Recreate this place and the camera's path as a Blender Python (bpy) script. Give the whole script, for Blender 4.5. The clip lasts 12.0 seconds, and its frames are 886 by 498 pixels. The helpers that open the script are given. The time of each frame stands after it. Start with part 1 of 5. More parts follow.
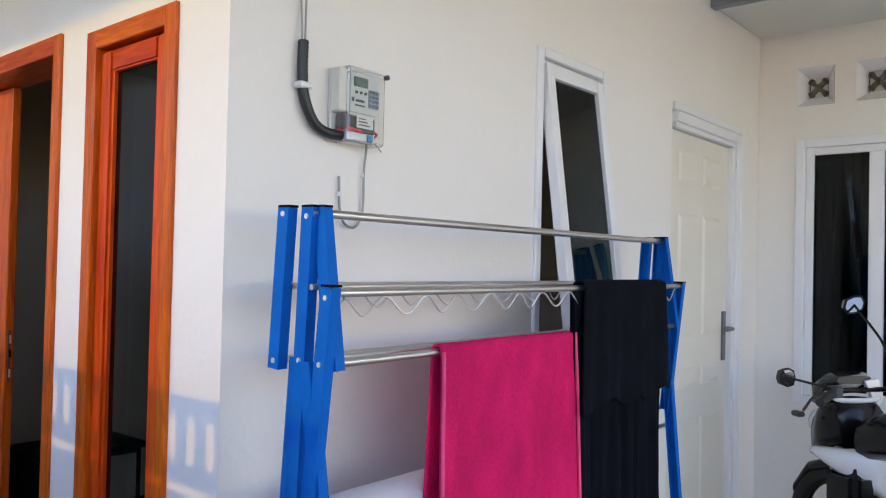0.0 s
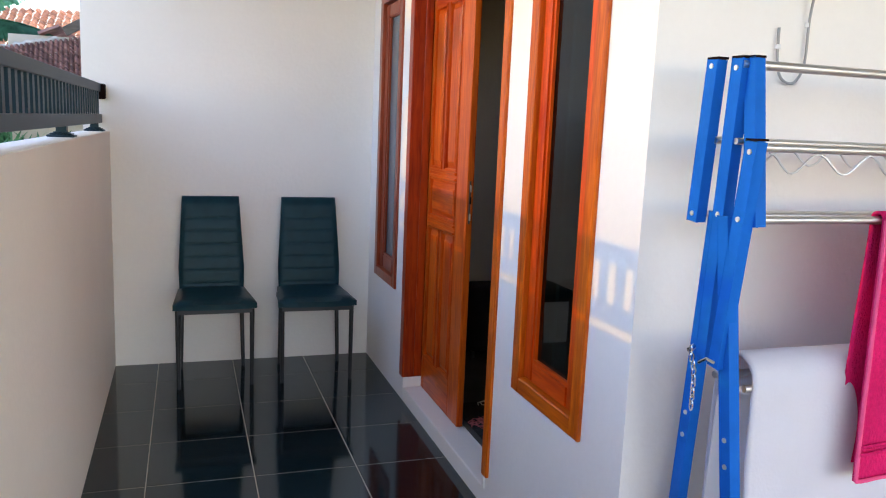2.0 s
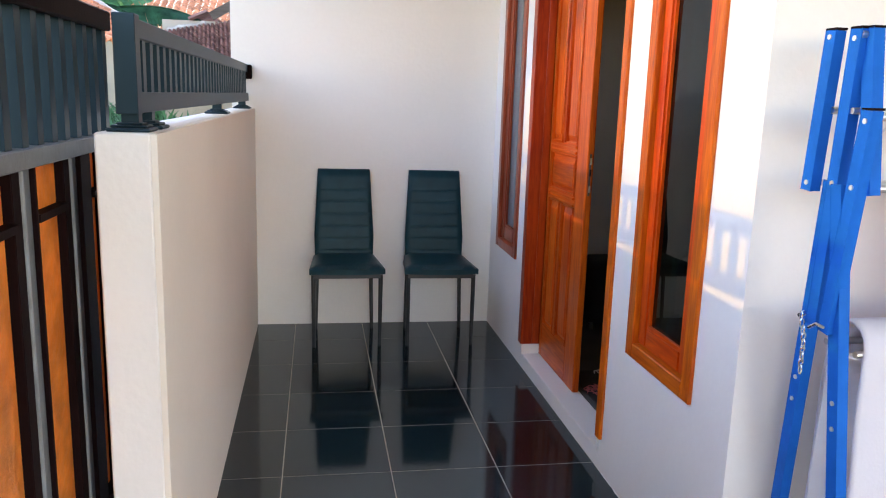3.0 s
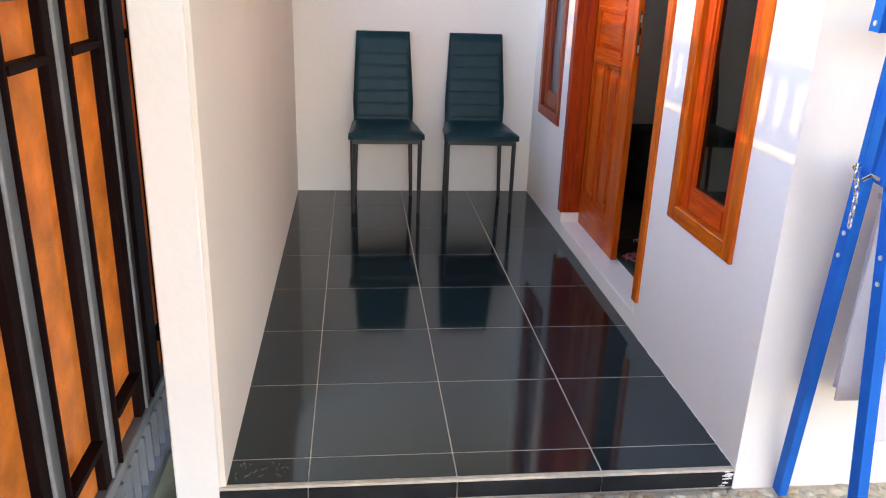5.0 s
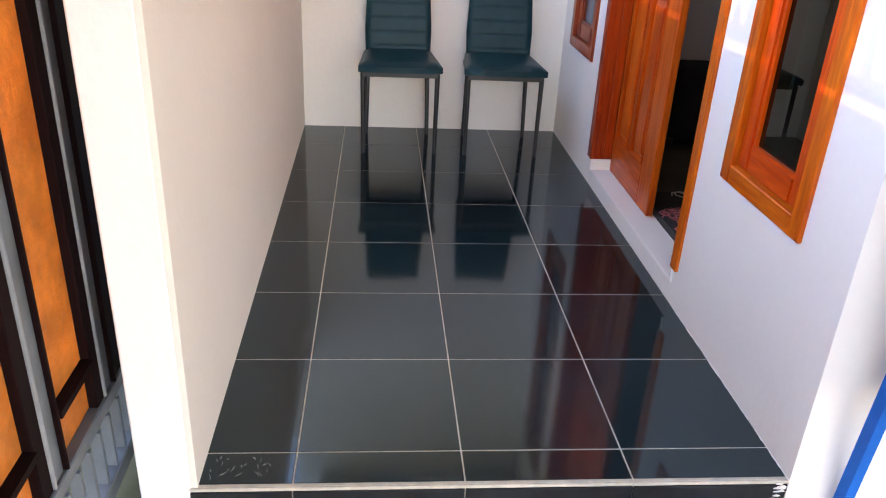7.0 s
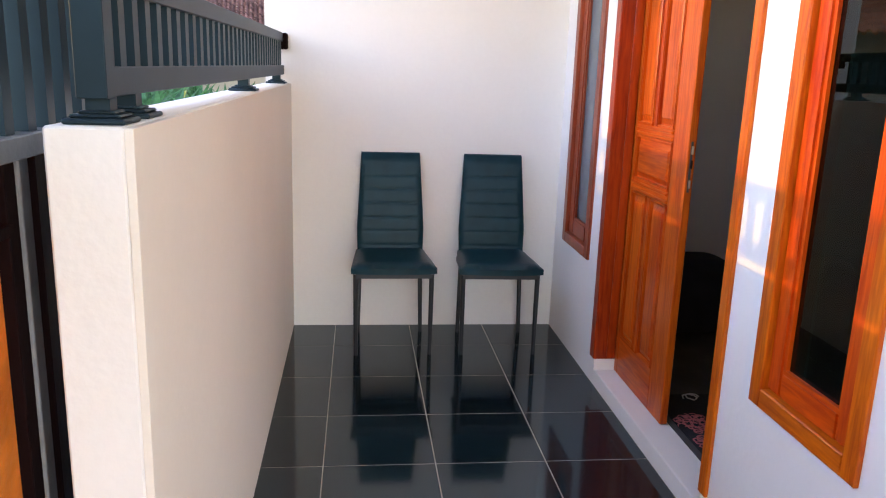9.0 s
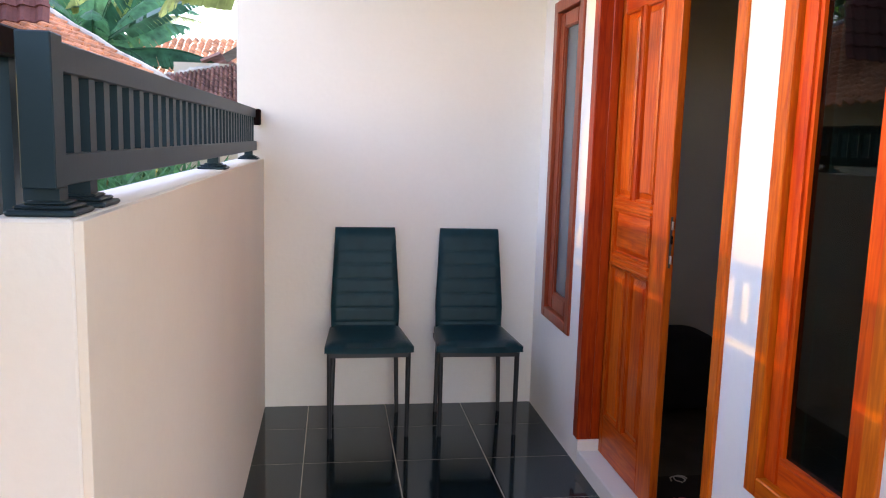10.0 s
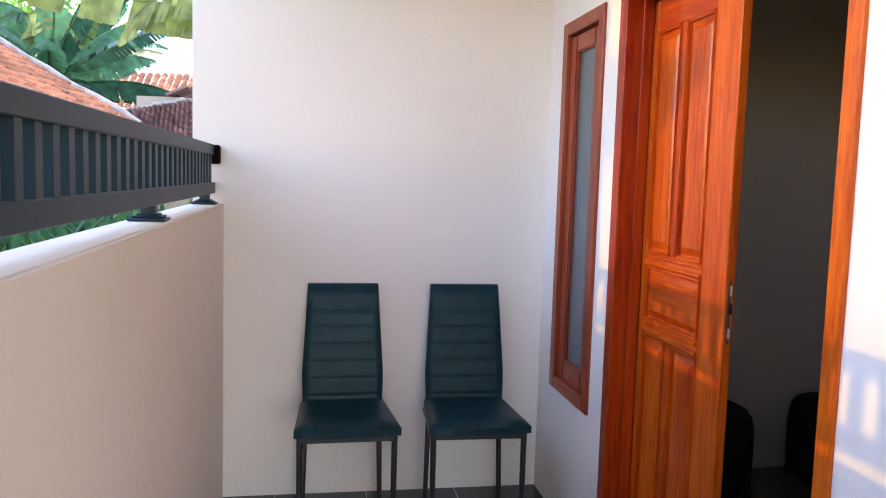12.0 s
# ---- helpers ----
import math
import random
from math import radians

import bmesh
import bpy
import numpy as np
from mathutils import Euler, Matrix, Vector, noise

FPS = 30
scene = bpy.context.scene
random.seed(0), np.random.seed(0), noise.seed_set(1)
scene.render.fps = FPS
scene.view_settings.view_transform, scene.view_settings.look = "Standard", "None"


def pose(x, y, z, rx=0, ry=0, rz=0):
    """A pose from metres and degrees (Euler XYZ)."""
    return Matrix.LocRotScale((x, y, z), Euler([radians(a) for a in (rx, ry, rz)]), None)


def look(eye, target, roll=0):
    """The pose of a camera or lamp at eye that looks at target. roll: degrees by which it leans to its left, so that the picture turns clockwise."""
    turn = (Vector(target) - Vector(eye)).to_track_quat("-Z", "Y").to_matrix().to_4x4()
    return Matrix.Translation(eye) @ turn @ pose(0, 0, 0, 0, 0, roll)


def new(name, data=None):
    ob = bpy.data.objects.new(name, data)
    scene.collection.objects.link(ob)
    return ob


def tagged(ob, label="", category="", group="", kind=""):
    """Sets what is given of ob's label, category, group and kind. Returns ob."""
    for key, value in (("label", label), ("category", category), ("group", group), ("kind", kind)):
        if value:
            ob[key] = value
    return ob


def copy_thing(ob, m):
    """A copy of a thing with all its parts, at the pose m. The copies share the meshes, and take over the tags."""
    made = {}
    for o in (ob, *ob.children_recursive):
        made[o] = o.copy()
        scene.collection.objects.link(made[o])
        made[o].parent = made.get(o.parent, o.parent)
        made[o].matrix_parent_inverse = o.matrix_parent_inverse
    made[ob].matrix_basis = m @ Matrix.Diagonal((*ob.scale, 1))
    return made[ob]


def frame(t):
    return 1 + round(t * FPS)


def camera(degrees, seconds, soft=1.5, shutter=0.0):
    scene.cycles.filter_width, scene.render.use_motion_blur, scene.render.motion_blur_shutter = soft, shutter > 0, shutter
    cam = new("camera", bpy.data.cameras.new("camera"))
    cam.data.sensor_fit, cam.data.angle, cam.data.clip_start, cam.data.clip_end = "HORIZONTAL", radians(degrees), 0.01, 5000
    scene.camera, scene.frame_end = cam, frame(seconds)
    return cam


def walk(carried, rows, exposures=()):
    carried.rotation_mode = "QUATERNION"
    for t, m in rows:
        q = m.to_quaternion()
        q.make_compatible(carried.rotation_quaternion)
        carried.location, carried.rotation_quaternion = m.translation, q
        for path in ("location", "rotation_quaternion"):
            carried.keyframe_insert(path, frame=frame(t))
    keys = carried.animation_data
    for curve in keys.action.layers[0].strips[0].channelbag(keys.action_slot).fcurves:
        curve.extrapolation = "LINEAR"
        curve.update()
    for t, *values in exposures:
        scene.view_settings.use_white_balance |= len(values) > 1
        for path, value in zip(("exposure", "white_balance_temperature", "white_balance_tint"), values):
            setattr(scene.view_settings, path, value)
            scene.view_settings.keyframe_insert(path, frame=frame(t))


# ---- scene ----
cam = camera(59.7, 12.0, soft=1.1)
PATH = [
    (0, (-1.003, -1.493, 1.484), (0.523, -0.201, 1.52), 1.3),
    (0.5, (-0.972, -1.502, 1.459), (0.375, -0.026, 1.376), 2.0),
    (1, (-0.964, -1.528, 1.442), (0.157, 0.117, 1.256), 2.6),
    (1.5, (-0.988, -1.537, 1.438), (-0.12, 0.245, 1.173), 2.6),
    (2, (-1.023, -1.577, 1.435), (-0.394, 0.295, 1.119), 2.4),
    (2.5, (-1.048, -1.659, 1.429), (-0.603, 0.259, 1.08), 2.2),
    (3, (-1.056, -1.726, 1.43), (-0.733, 0.209, 1.044), 1.8),
    (5, (-1.046, -1.718, 1.347), (-0.827, 0.149, 0.663), 2.0),
    (5.5, (-1.048, -1.643, 1.333), (-0.836, 0.191, 0.563), 2.5),
    (6, (-1.037, -1.523, 1.306), (-0.837, 0.28, 0.464), 2.9),
    (6.5, (-1.014, -1.418, 1.29), (-0.828, 0.366, 0.406), 3.2),
    (7, (-0.994, -1.367, 1.319), (-0.824, 0.431, 0.459), 3.0),
    (7.2, (-0.995, -1.352, 1.328), (-0.827, 0.457, 0.493), 3.0),
    (9, (-1.065, -1.17, 1.435), (-0.845, 0.765, 0.977), 1.9),
    (9.5, (-1.059, -1.134, 1.446), (-0.811, 0.817, 1.083), 1.6),
    (10, (-1.06, -1.079, 1.456), (-0.778, 0.881, 1.173), 1.6),
    (10.5, (-1.062, -0.935, 1.482), (-0.749, 1.027, 1.253), 1.7),
    (11, (-1.035, -0.788, 1.479), (-0.71, 1.176, 1.285), 1.8),
    (11.5, (-1.028, -0.669, 1.462), (-0.697, 1.295, 1.278), 1.9),
    (12, (-1.05, -0.507, 1.469), (-0.706, 1.455, 1.284), 1.7),
]
EXPOSURES = [(0.0, 2.3, 6350, 27), (1.0, 2.55, 6550, 26), (2.0, 2.77, 6800, 26), (3.0, 3.0, 7100, 28), (5.0, 3.36, 7500, 31), (7.0, 3.6, 7350, 31), (9.0, 3.3, 7250, 32), (10.5, 2.98, 7250, 33), (12.0, 2.95, 7050, 33)]
walk(cam, [(t, look(eye, target, roll)) for t, eye, target, roll in PATH], EXPOSURES)

# ---- light ----
SUN_DIR = Vector((1.0, -0.44, -0.29)).normalized()
world = bpy.data.worlds.new("sky")
scene.world = world
world.use_nodes = True
wn, wl = world.node_tree.nodes, world.node_tree.links
wn.clear()
sky = wn.new("ShaderNodeTexSky")
sky.sky_type, sky.sun_disc = "NISHITA", False
sky.sun_elevation, sky.sun_rotation = math.asin(-SUN_DIR.z), math.atan2(-SUN_DIR.x, -SUN_DIR.y)
sky.air_density, sky.dust_density, sky.ozone_density = 1.0, 0.0, 1.0
bg = wn.new("ShaderNodeBackground")
bg.inputs["Strength"].default_value = 0.15
wo = wn.new("ShaderNodeOutputWorld")
wl.new(sky.outputs[0], bg.inputs[0]); wl.new(bg.outputs[0], wo.inputs[0])
sun = new("sun", bpy.data.lights.new("sun", "SUN"))
sun.data.energy, sun.data.angle, sun.data.color = 0.23, radians(0.6), (1.0, 0.68, 0.02)
sun.matrix_world = look((-12, 5, 6), Vector((-12, 5, 6)) + SUN_DIR)

# ---- materials ----
def mat(name, col, rough=0.6, metal=0.0, var=0.06, scale=6.0, bump=0.0, bscale=60.0, stretch=(1, 1, 1), fine=0.0, coat=0.0, island=0.0, spec=0.5, rvar=0.0, tint=None):
    m = bpy.data.materials.new(name)
    m.use_nodes = True
    n, l = m.node_tree.nodes, m.node_tree.links
    b = n["Principled BSDF"]
    b.inputs["Roughness"].default_value, b.inputs["Metallic"].default_value = rough, metal
    b.inputs["Coat Weight"].default_value = coat
    b.inputs["Coat Roughness"].default_value = 0.12
    b.inputs["Specular IOR Level"].default_value = spec
    if tint:
        b.inputs["Specular Tint"].default_value = (*tint, 1)
    tc = n.new("ShaderNodeTexCoord")
    mp = n.new("ShaderNodeMapping")
    mp.inputs["Scale"].default_value = stretch
    l.new(tc.outputs["Object"], mp.inputs[0])
    nz = n.new("ShaderNodeTexNoise")
    nz.inputs["Scale"].default_value, nz.inputs["Detail"].default_value = scale, 6
    l.new(mp.outputs[0], nz.inputs["Vector"])
    ramp = n.new("ShaderNodeValToRGB")
    e = ramp.color_ramp.elements
    e[0].position, e[1].position = 0.3, 0.7
    e[0].color = (*[max(c * (1 - var), 0) for c in col], 1)
    e[1].color = (*[min(c * (1 + var), 1) for c in col], 1)
    l.new(nz.outputs["Fac"], ramp.inputs[0])
    out = ramp.outputs[0]
    if fine:
        n2 = n.new("ShaderNodeTexNoise")
        n2.inputs["Scale"].default_value, n2.inputs["Detail"].default_value = bscale, 4
        l.new(mp.outputs[0], n2.inputs["Vector"])
        mr = n.new("ShaderNodeMapRange")
        mr.inputs[3].default_value, mr.inputs[4].default_value = 1 - fine, 1 + fine
        l.new(n2.outputs["Fac"], mr.inputs[0])
        mx = n.new("ShaderNodeVectorMath"); mx.operation = "SCALE"
        l.new(out, mx.inputs[0]); l.new(mr.outputs[0], mx.inputs["Scale"])
        out = mx.outputs[0]
    if island:
        oi = n.new("ShaderNodeObjectInfo" if island > 0 else "ShaderNodeNewGeometry")
        mr = n.new("ShaderNodeMapRange")
        mr.inputs[3].default_value, mr.inputs[4].default_value = 1 - abs(island), 1 + abs(island)
        l.new(oi.outputs["Random" if island > 0 else "Random Per Island"], mr.inputs[0])
        mx = n.new("ShaderNodeVectorMath"); mx.operation = "SCALE"
        l.new(out, mx.inputs[0]); l.new(mr.outputs[0], mx.inputs["Scale"])
        out = mx.outputs[0]
    l.new(out, b.inputs["Base Color"])
    if rvar:
        mr = n.new("ShaderNodeMapRange")
        mr.inputs[3].default_value, mr.inputs[4].default_value = max(rough - rvar, 0.01), rough + rvar
        l.new(nz.outputs["Fac"], mr.inputs[0]); l.new(mr.outputs[0], b.inputs["Roughness"])
    if bump:
        n3 = n.new("ShaderNodeTexNoise")
        n3.inputs["Scale"].default_value, n3.inputs["Detail"].default_value = bscale, 5
        l.new(mp.outputs[0], n3.inputs["Vector"])
        bp = n.new("ShaderNodeBump")
        bp.inputs["Strength"].default_value, bp.inputs["Distance"].default_value = bump, 0.01
        l.new(n3.outputs["Fac"], bp.inputs["Height"]); l.new(bp.outputs[0], b.inputs["Normal"])
    return m


def wood_mat(name, dark, light, stretch, rough=0.32):
    m = bpy.data.materials.new(name)
    m.use_nodes = True
    n, l = m.node_tree.nodes, m.node_tree.links
    b = n["Principled BSDF"]
    b.inputs["Roughness"].default_value = rough
    b.inputs["Coat Weight"].default_value, b.inputs["Coat Roughness"].default_value = 0.10, 0.18
    b.inputs["Specular IOR Level"].default_value = 0.25
    tc = n.new("ShaderNodeTexCoord")
    mp = n.new("ShaderNodeMapping"); mp.inputs["Scale"].default_value = stretch
    l.new(tc.outputs["Object"], mp.inputs[0])
    warp = n.new("ShaderNodeTexNoise"); warp.inputs["Scale"].default_value, warp.inputs["Detail"].default_value = 1.6, 3
    l.new(mp.outputs[0], warp.inputs["Vector"])
    grain = n.new("ShaderNodeTexNoise"); grain.inputs["Scale"].default_value, grain.inputs["Detail"].default_value = 9.0, 8
    grain.inputs["Distortion"].default_value = 0.6
    l.new(mp.outputs[0], grain.inputs["Vector"])
    add = n.new("ShaderNodeMath"); add.operation = "MULTIPLY_ADD"
    add.inputs[1].default_value = 0.55
    l.new(grain.outputs["Fac"], add.inputs[0])
    half = n.new("ShaderNodeMath"); half.operation = "MULTIPLY"; half.inputs[1].default_value = 0.45
    l.new(warp.outputs["Fac"], half.inputs[0]); l.new(half.outputs[0], add.inputs[2])
    oi = n.new("ShaderNodeObjectInfo")
    mr = n.new("ShaderNodeMapRange"); mr.inputs[3].default_value, mr.inputs[4].default_value = -0.05, 0.05
    l.new(oi.outputs["Random"], mr.inputs[0])
    a2 = n.new("ShaderNodeMath"); a2.operation = "ADD"
    l.new(add.outputs[0], a2.inputs[0]); l.new(mr.outputs[0], a2.inputs[1])
    ramp = n.new("ShaderNodeValToRGB")
    e = ramp.color_ramp.elements
    e[0].position, e[1].position = 0.36, 0.62
    e[0].color, e[1].color = (*dark, 1), (*light, 1)
    l.new(a2.outputs[0], ramp.inputs[0]); l.new(ramp.outputs[0], b.inputs["Base Color"])
    bp = n.new("ShaderNodeBump"); bp.inputs["Strength"].default_value, bp.inputs["Distance"].default_value = 0.12, 0.004
    l.new(grain.outputs["Fac"], bp.inputs["Height"]); l.new(bp.outputs[0], b.inputs["Normal"])
    return m


def glass_mat(name, tint, rough=0.0):
    m = bpy.data.materials.new(name)
    m.use_nodes = True
    b = m.node_tree.nodes["Principled BSDF"]
    b.inputs["Base Color"].default_value = (*tint, 1)
    b.inputs["Roughness"].default_value, b.inputs["Transmission Weight"].default_value, b.inputs["IOR"].default_value = rough, 1.0, 1.45
    return m


def sheet_mat(name, col, trans, rough=0.5, var=0.15, scale=8.0, bump=0.2, bscale=30.0):
    """Thin matter that lets light through: leaves, cloth, fibre board."""
    m = mat(name, col, rough, var=var, scale=scale, bump=bump, bscale=bscale)
    n, l = m.node_tree.nodes, m.node_tree.links
    b = n["Principled BSDF"]
    tr = n.new("ShaderNodeBsdfTranslucent")
    l.new(b.inputs["Base Color"].links[0].from_socket, tr.inputs[0])
    mix = n.new("ShaderNodeMixShader"); mix.inputs[0].default_value = trans
    out = n["Material Output"]
    l.new(b.outputs[0], mix.inputs[1]); l.new(tr.outputs[0], mix.inputs[2]); l.new(mix.outputs[0], out.inputs[0])
    return m


PLASTER = mat("cream_plaster", (0.83, 0.79, 0.75), 0.75, var=0.03, scale=1.3, bump=0.12, bscale=45, fine=0.02)
# room dimness is put into this plaster, greyer than the outside walls
PLASTER_DIM = mat("dimmed_room_plaster", (0.52, 0.48, 0.45), 0.8, var=0.05, scale=1.5, bump=0.1)
PLASTER_TOP = mat("ceiling_paint", (0.74, 0.72, 0.66), 0.8, var=0.03, scale=2)
WOOD_V = wood_mat("varnished_wood", (0.42, 0.052, 0.003), (0.74, 0.155, 0.006), (9, 9, 0.9))
WOOD_H = wood_mat("varnished_wood_cross", (0.42, 0.052, 0.003), (0.74, 0.155, 0.006), (9, 0.9, 9))
WOOD_D = wood_mat("red_brown_door_wood", (0.37, 0.030, 0.003), (0.65, 0.116, 0.007), (9, 9, 0.8))
WOOD_DH = wood_mat("red_brown_door_wood_cross", (0.37, 0.030, 0.003), (0.65, 0.116, 0.007), (9, 0.8, 9))
WOOD_S = wood_mat("red_orange_sash_wood", (0.44, 0.026, 0.002), (0.72, 0.092, 0.004), (9, 9, 0.9))
WOOD_SH = wood_mat("red_orange_sash_wood_cross", (0.44, 0.026, 0.002), (0.72, 0.092, 0.004), (9, 0.9, 9))
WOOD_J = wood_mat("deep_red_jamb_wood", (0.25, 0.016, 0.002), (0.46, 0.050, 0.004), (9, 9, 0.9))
# darker copy of the window wood: shade at the far window is coloured in
WOOD_SHADE = wood_mat("shaded_frame_wood", (0.22, 0.030, 0.012), (0.37, 0.070, 0.028), (9, 9, 0.9))
TILE = mat("black_floor_tile", (0.007, 0.018, 0.024), 0.085, spec=0.6, tint=(0.78, 0.98, 1.0), var=0.3, scale=3, bump=0.02, bscale=7, island=0.25, rvar=0.03)
TILE_R = mat("black_riser_tile", (0.012, 0.014, 0.017), 0.32, var=0.4, scale=14, bump=0.06, bscale=60, island=0.2, spec=0.3, fine=0.3)
GROUT = mat("cream_grout", (0.52, 0.46, 0.38), 0.85, var=0.15, scale=25, bump=0.3, fine=0.1)
PEBBLE_BED = mat("cement_bed", (0.66, 0.57, 0.44), 0.85, var=0.2, scale=25, bump=0.6, bscale=70, fine=0.15)
PEBBLES = [mat("pebble_" + k, c, 0.7, var=0.2, scale=45, bump=0.25, bscale=110, island=0.16, fine=0.1, spec=0.2)
           for k, c in (("cream", (0.70, 0.60, 0.45)), ("grey", (0.60, 0.54, 0.44)), ("tan", (0.66, 0.51, 0.34)), ("white", (0.70, 0.63, 0.51)))]
PEBBLE_MIX = mat("pebble_mix", (0.67, 0.58, 0.44), 0.7, spec=0.2, var=0.2, scale=22, bump=0.15, bscale=90, island=-0.16, fine=0.08)
BLACK_STEEL = mat("dark_grey_painted_steel", (0.016, 0.029, 0.038), 0.44, spec=0.3, tint=(0.48, 0.85, 1.0), var=0.12, scale=5, bump=0.02, bscale=60, fine=0.04)
BLACK_STEEL2 = mat("black_painted_steel", (0.010, 0.004, 0.004), 0.6, var=0.2, scale=9, bump=0.05, bscale=80, spec=0.04)
PALE_STEEL = mat("worn_pale_grey_steel", (0.22, 0.225, 0.23), 0.45, var=0.25, scale=14, bump=0.08, fine=0.1)
GREY_STEEL = mat("grey_primer_steel", (0.11, 0.122, 0.13), 0.38, var=0.2, scale=12, bump=0.08)
ORANGE = sheet_mat("orange_fibre_board", (0.84, 0.27, 0.045), 0.3, 0.45, 0.28, 12.0, 0.8, 30.0)
BLUE = mat("blue_painted_steel", (0.0005, 0.125, 0.50), 0.40, var=0.1, scale=8, bump=0.03, fine=0.06, spec=0.05)
ALU = mat("brushed_aluminium_tube", (0.62, 0.60, 0.58), 0.32, 1.0, var=0.06, scale=20, stretch=(0.2, 4, 4))
HOOKWIRE = mat("dull_white_metal_wire", (0.66, 0.66, 0.66), 0.45, 0.6, var=0.08)
CHROME = mat("chrome", (0.8, 0.8, 0.8), 0.15, 1.0, var=0.03)
LEATHER = mat("black_leatherette", (0.0022, 0.027, 0.037), 0.38, tint=(0.65, 0.86, 1.0), var=0.2, scale=14, bump=0.12, bscale=260, spec=0.25)
CHAIR_STEEL = mat("black_chair_steel", (0.012, 0.013, 0.015), 0.35, var=0.2)
PINK = mat("pink_terry", (0.74, 0.018, 0.130), 0.95, var=0.15, scale=8, bump=0.8, bscale=150, fine=0.22, spec=0.1, stretch=(1.3, 1, 0.7))
PINK_EDGE = mat("pink_towel_hem", (0.90, 0.10, 0.24), 0.9, var=0.12, scale=12, bump=0.4, bscale=140, spec=0.1)
BLACKCLOTH = mat("black_jersey", (0.005, 0.006, 0.010), 0.9, var=0.3, scale=8, bump=0.3, bscale=160, spec=0.08)
WHITECLOTH = sheet_mat("white_sheet_cloth", (0.80, 0.77, 0.82), 0.25, 0.85, 0.03, 5, 0.15, 120)
SHEET_SHADE = mat("shaded_sheet_grey", (0.72, 0.70, 0.71), 0.65, var=0.06, scale=5, bump=0.1, bscale=120)
WHITE_FRAME = mat("white_powder_coat", (0.80, 0.80, 0.82), 0.35, var=0.02, scale=4)
CREAM_DOOR = mat("cream_door_paint", (0.80, 0.75, 0.66), 0.45, var=0.03, scale=3, bump=0.03)
GLASS = glass_mat("dark_tinted_glass", (0.018, 0.065, 0.072))
GLASS.node_tree.nodes["Principled BSDF"].inputs["IOR"].default_value = 1.33
FROST = mat("frosted_grey_glass", (0.10, 0.13, 0.15), 0.22, var=0.08, scale=3)
DARKROOM = mat("dark_curtain_and_room", (0.006, 0.022, 0.021), 0.9, var=0.3, scale=6, stretch=(6, 6, 0.4), spec=0.1)
RUBBER = mat("black_rubber", (0.012, 0.012, 0.013), 0.6, var=0.2)
GLOSSBLACK = mat("gloss_black_plastic", (0.006, 0.006, 0.007), 0.2, var=0.2, spec=0.3)
GLOSSWHITE = mat("gloss_white_plastic", (0.75, 0.76, 0.78), 0.2, var=0.02, coat=0.5)
CLEAR = glass_mat("clear_plastic", (0.93, 0.94, 0.93), 0.04)
OFFWHITE = mat("meter_case_grey", (0.62, 0.64, 0.64), 0.45, var=0.04)
LCD = mat("lcd_display", (0.12, 0.17, 0.14), 0.25, var=0.05)
KEYPAD = mat("blue_grey_keys", (0.12, 0.20, 0.27), 0.5)
DARKGREY = mat("dark_grey_plastic", (0.05, 0.055, 0.06), 0.45, var=0.1)
PAPER = mat("white_label", (0.75, 0.75, 0.75), 0.6, var=0.03)
REDW = mat("red_wire", (0.6, 0.03, 0.04), 0.4)
BLUEW = mat("blue_switch", (0.03, 0.22, 0.55), 0.4)
CONDUIT = mat("black_corrugated_conduit", (0.014, 0.018, 0.018), 0.4, var=0.2)
WIRE = mat("grey_wire", (0.30, 0.29, 0.28), 0.5)
VENT_D = mat("weathered_concrete", (0.20, 0.17, 0.14), 0.9, var=0.3, scale=30, bump=0.4)
ROOF_O = mat("orange_clay_tile", (0.62, 0.25, 0.13), 0.8, var=0.25, scale=3, bump=0.3, bscale=40, island=-0.25, fine=0.15)
ROOF_B = mat("brown_clay_tile", (0.27, 0.14, 0.12), 0.85, var=0.35, scale=3, bump=0.3, bscale=40, island=-0.5, fine=0.3)
ROOF_R = mat("dark_red_clay_tile", (0.13, 0.04, 0.035), 0.8, var=0.35, scale=4, bump=0.3, bscale=40, island=-0.3, fine=0.2)
MORTAR = mat("white_ridge_mortar", (0.52, 0.50, 0.47), 0.9, var=0.35, scale=8, bump=0.4)
OLDWOOD = mat("weathered_timber", (0.10, 0.085, 0.07), 0.85, var=0.3, scale=6, stretch=(1, 1, 6))
HOUSEWALL = mat("neighbour_plaster", (0.55, 0.50, 0.42), 0.9, var=0.12, scale=2, bump=0.2)
LEAF = sheet_mat("banana_leaf", (0.07, 0.25, 0.12), 0.5, 0.4, 0.55, 7.0, 0.25, 25)
LEAF_Y = sheet_mat("yellow_green_banana_leaf", (0.40, 0.48, 0.18), 0.65, 0.45, 0.45, 7.0, 0.25, 25)
LEAF_D = sheet_mat("dark_banana_leaf", (0.03, 0.13, 0.07), 0.45, 0.35, 0.55, 7.0, 0.25, 25)
LEAF_DRY = sheet_mat("dry_banana_leaf", (0.58, 0.42, 0.28), 0.35, 0.8, 0.3, 6.0, 0.4, 25)
GRASS = sheet_mat("grass_blades", (0.27, 0.54, 0.09), 0.45, 0.5, 0.4, 3.0, 0.1, 20)
TRUNK = mat("banana_stem", (0.22, 0.22, 0.10), 0.8, var=0.3, scale=6, stretch=(3, 3, 0.5), bump=0.3)
SOIL = mat("outside_ground", (0.15, 0.14, 0.07), 0.95, var=0.35, scale=2, bump=0.5, bscale=15)
SANDAL_O = mat("orange_sandal_sole", (0.72, 0.22, 0.05), 0.6, var=0.1, scale=12, bump=0.1)
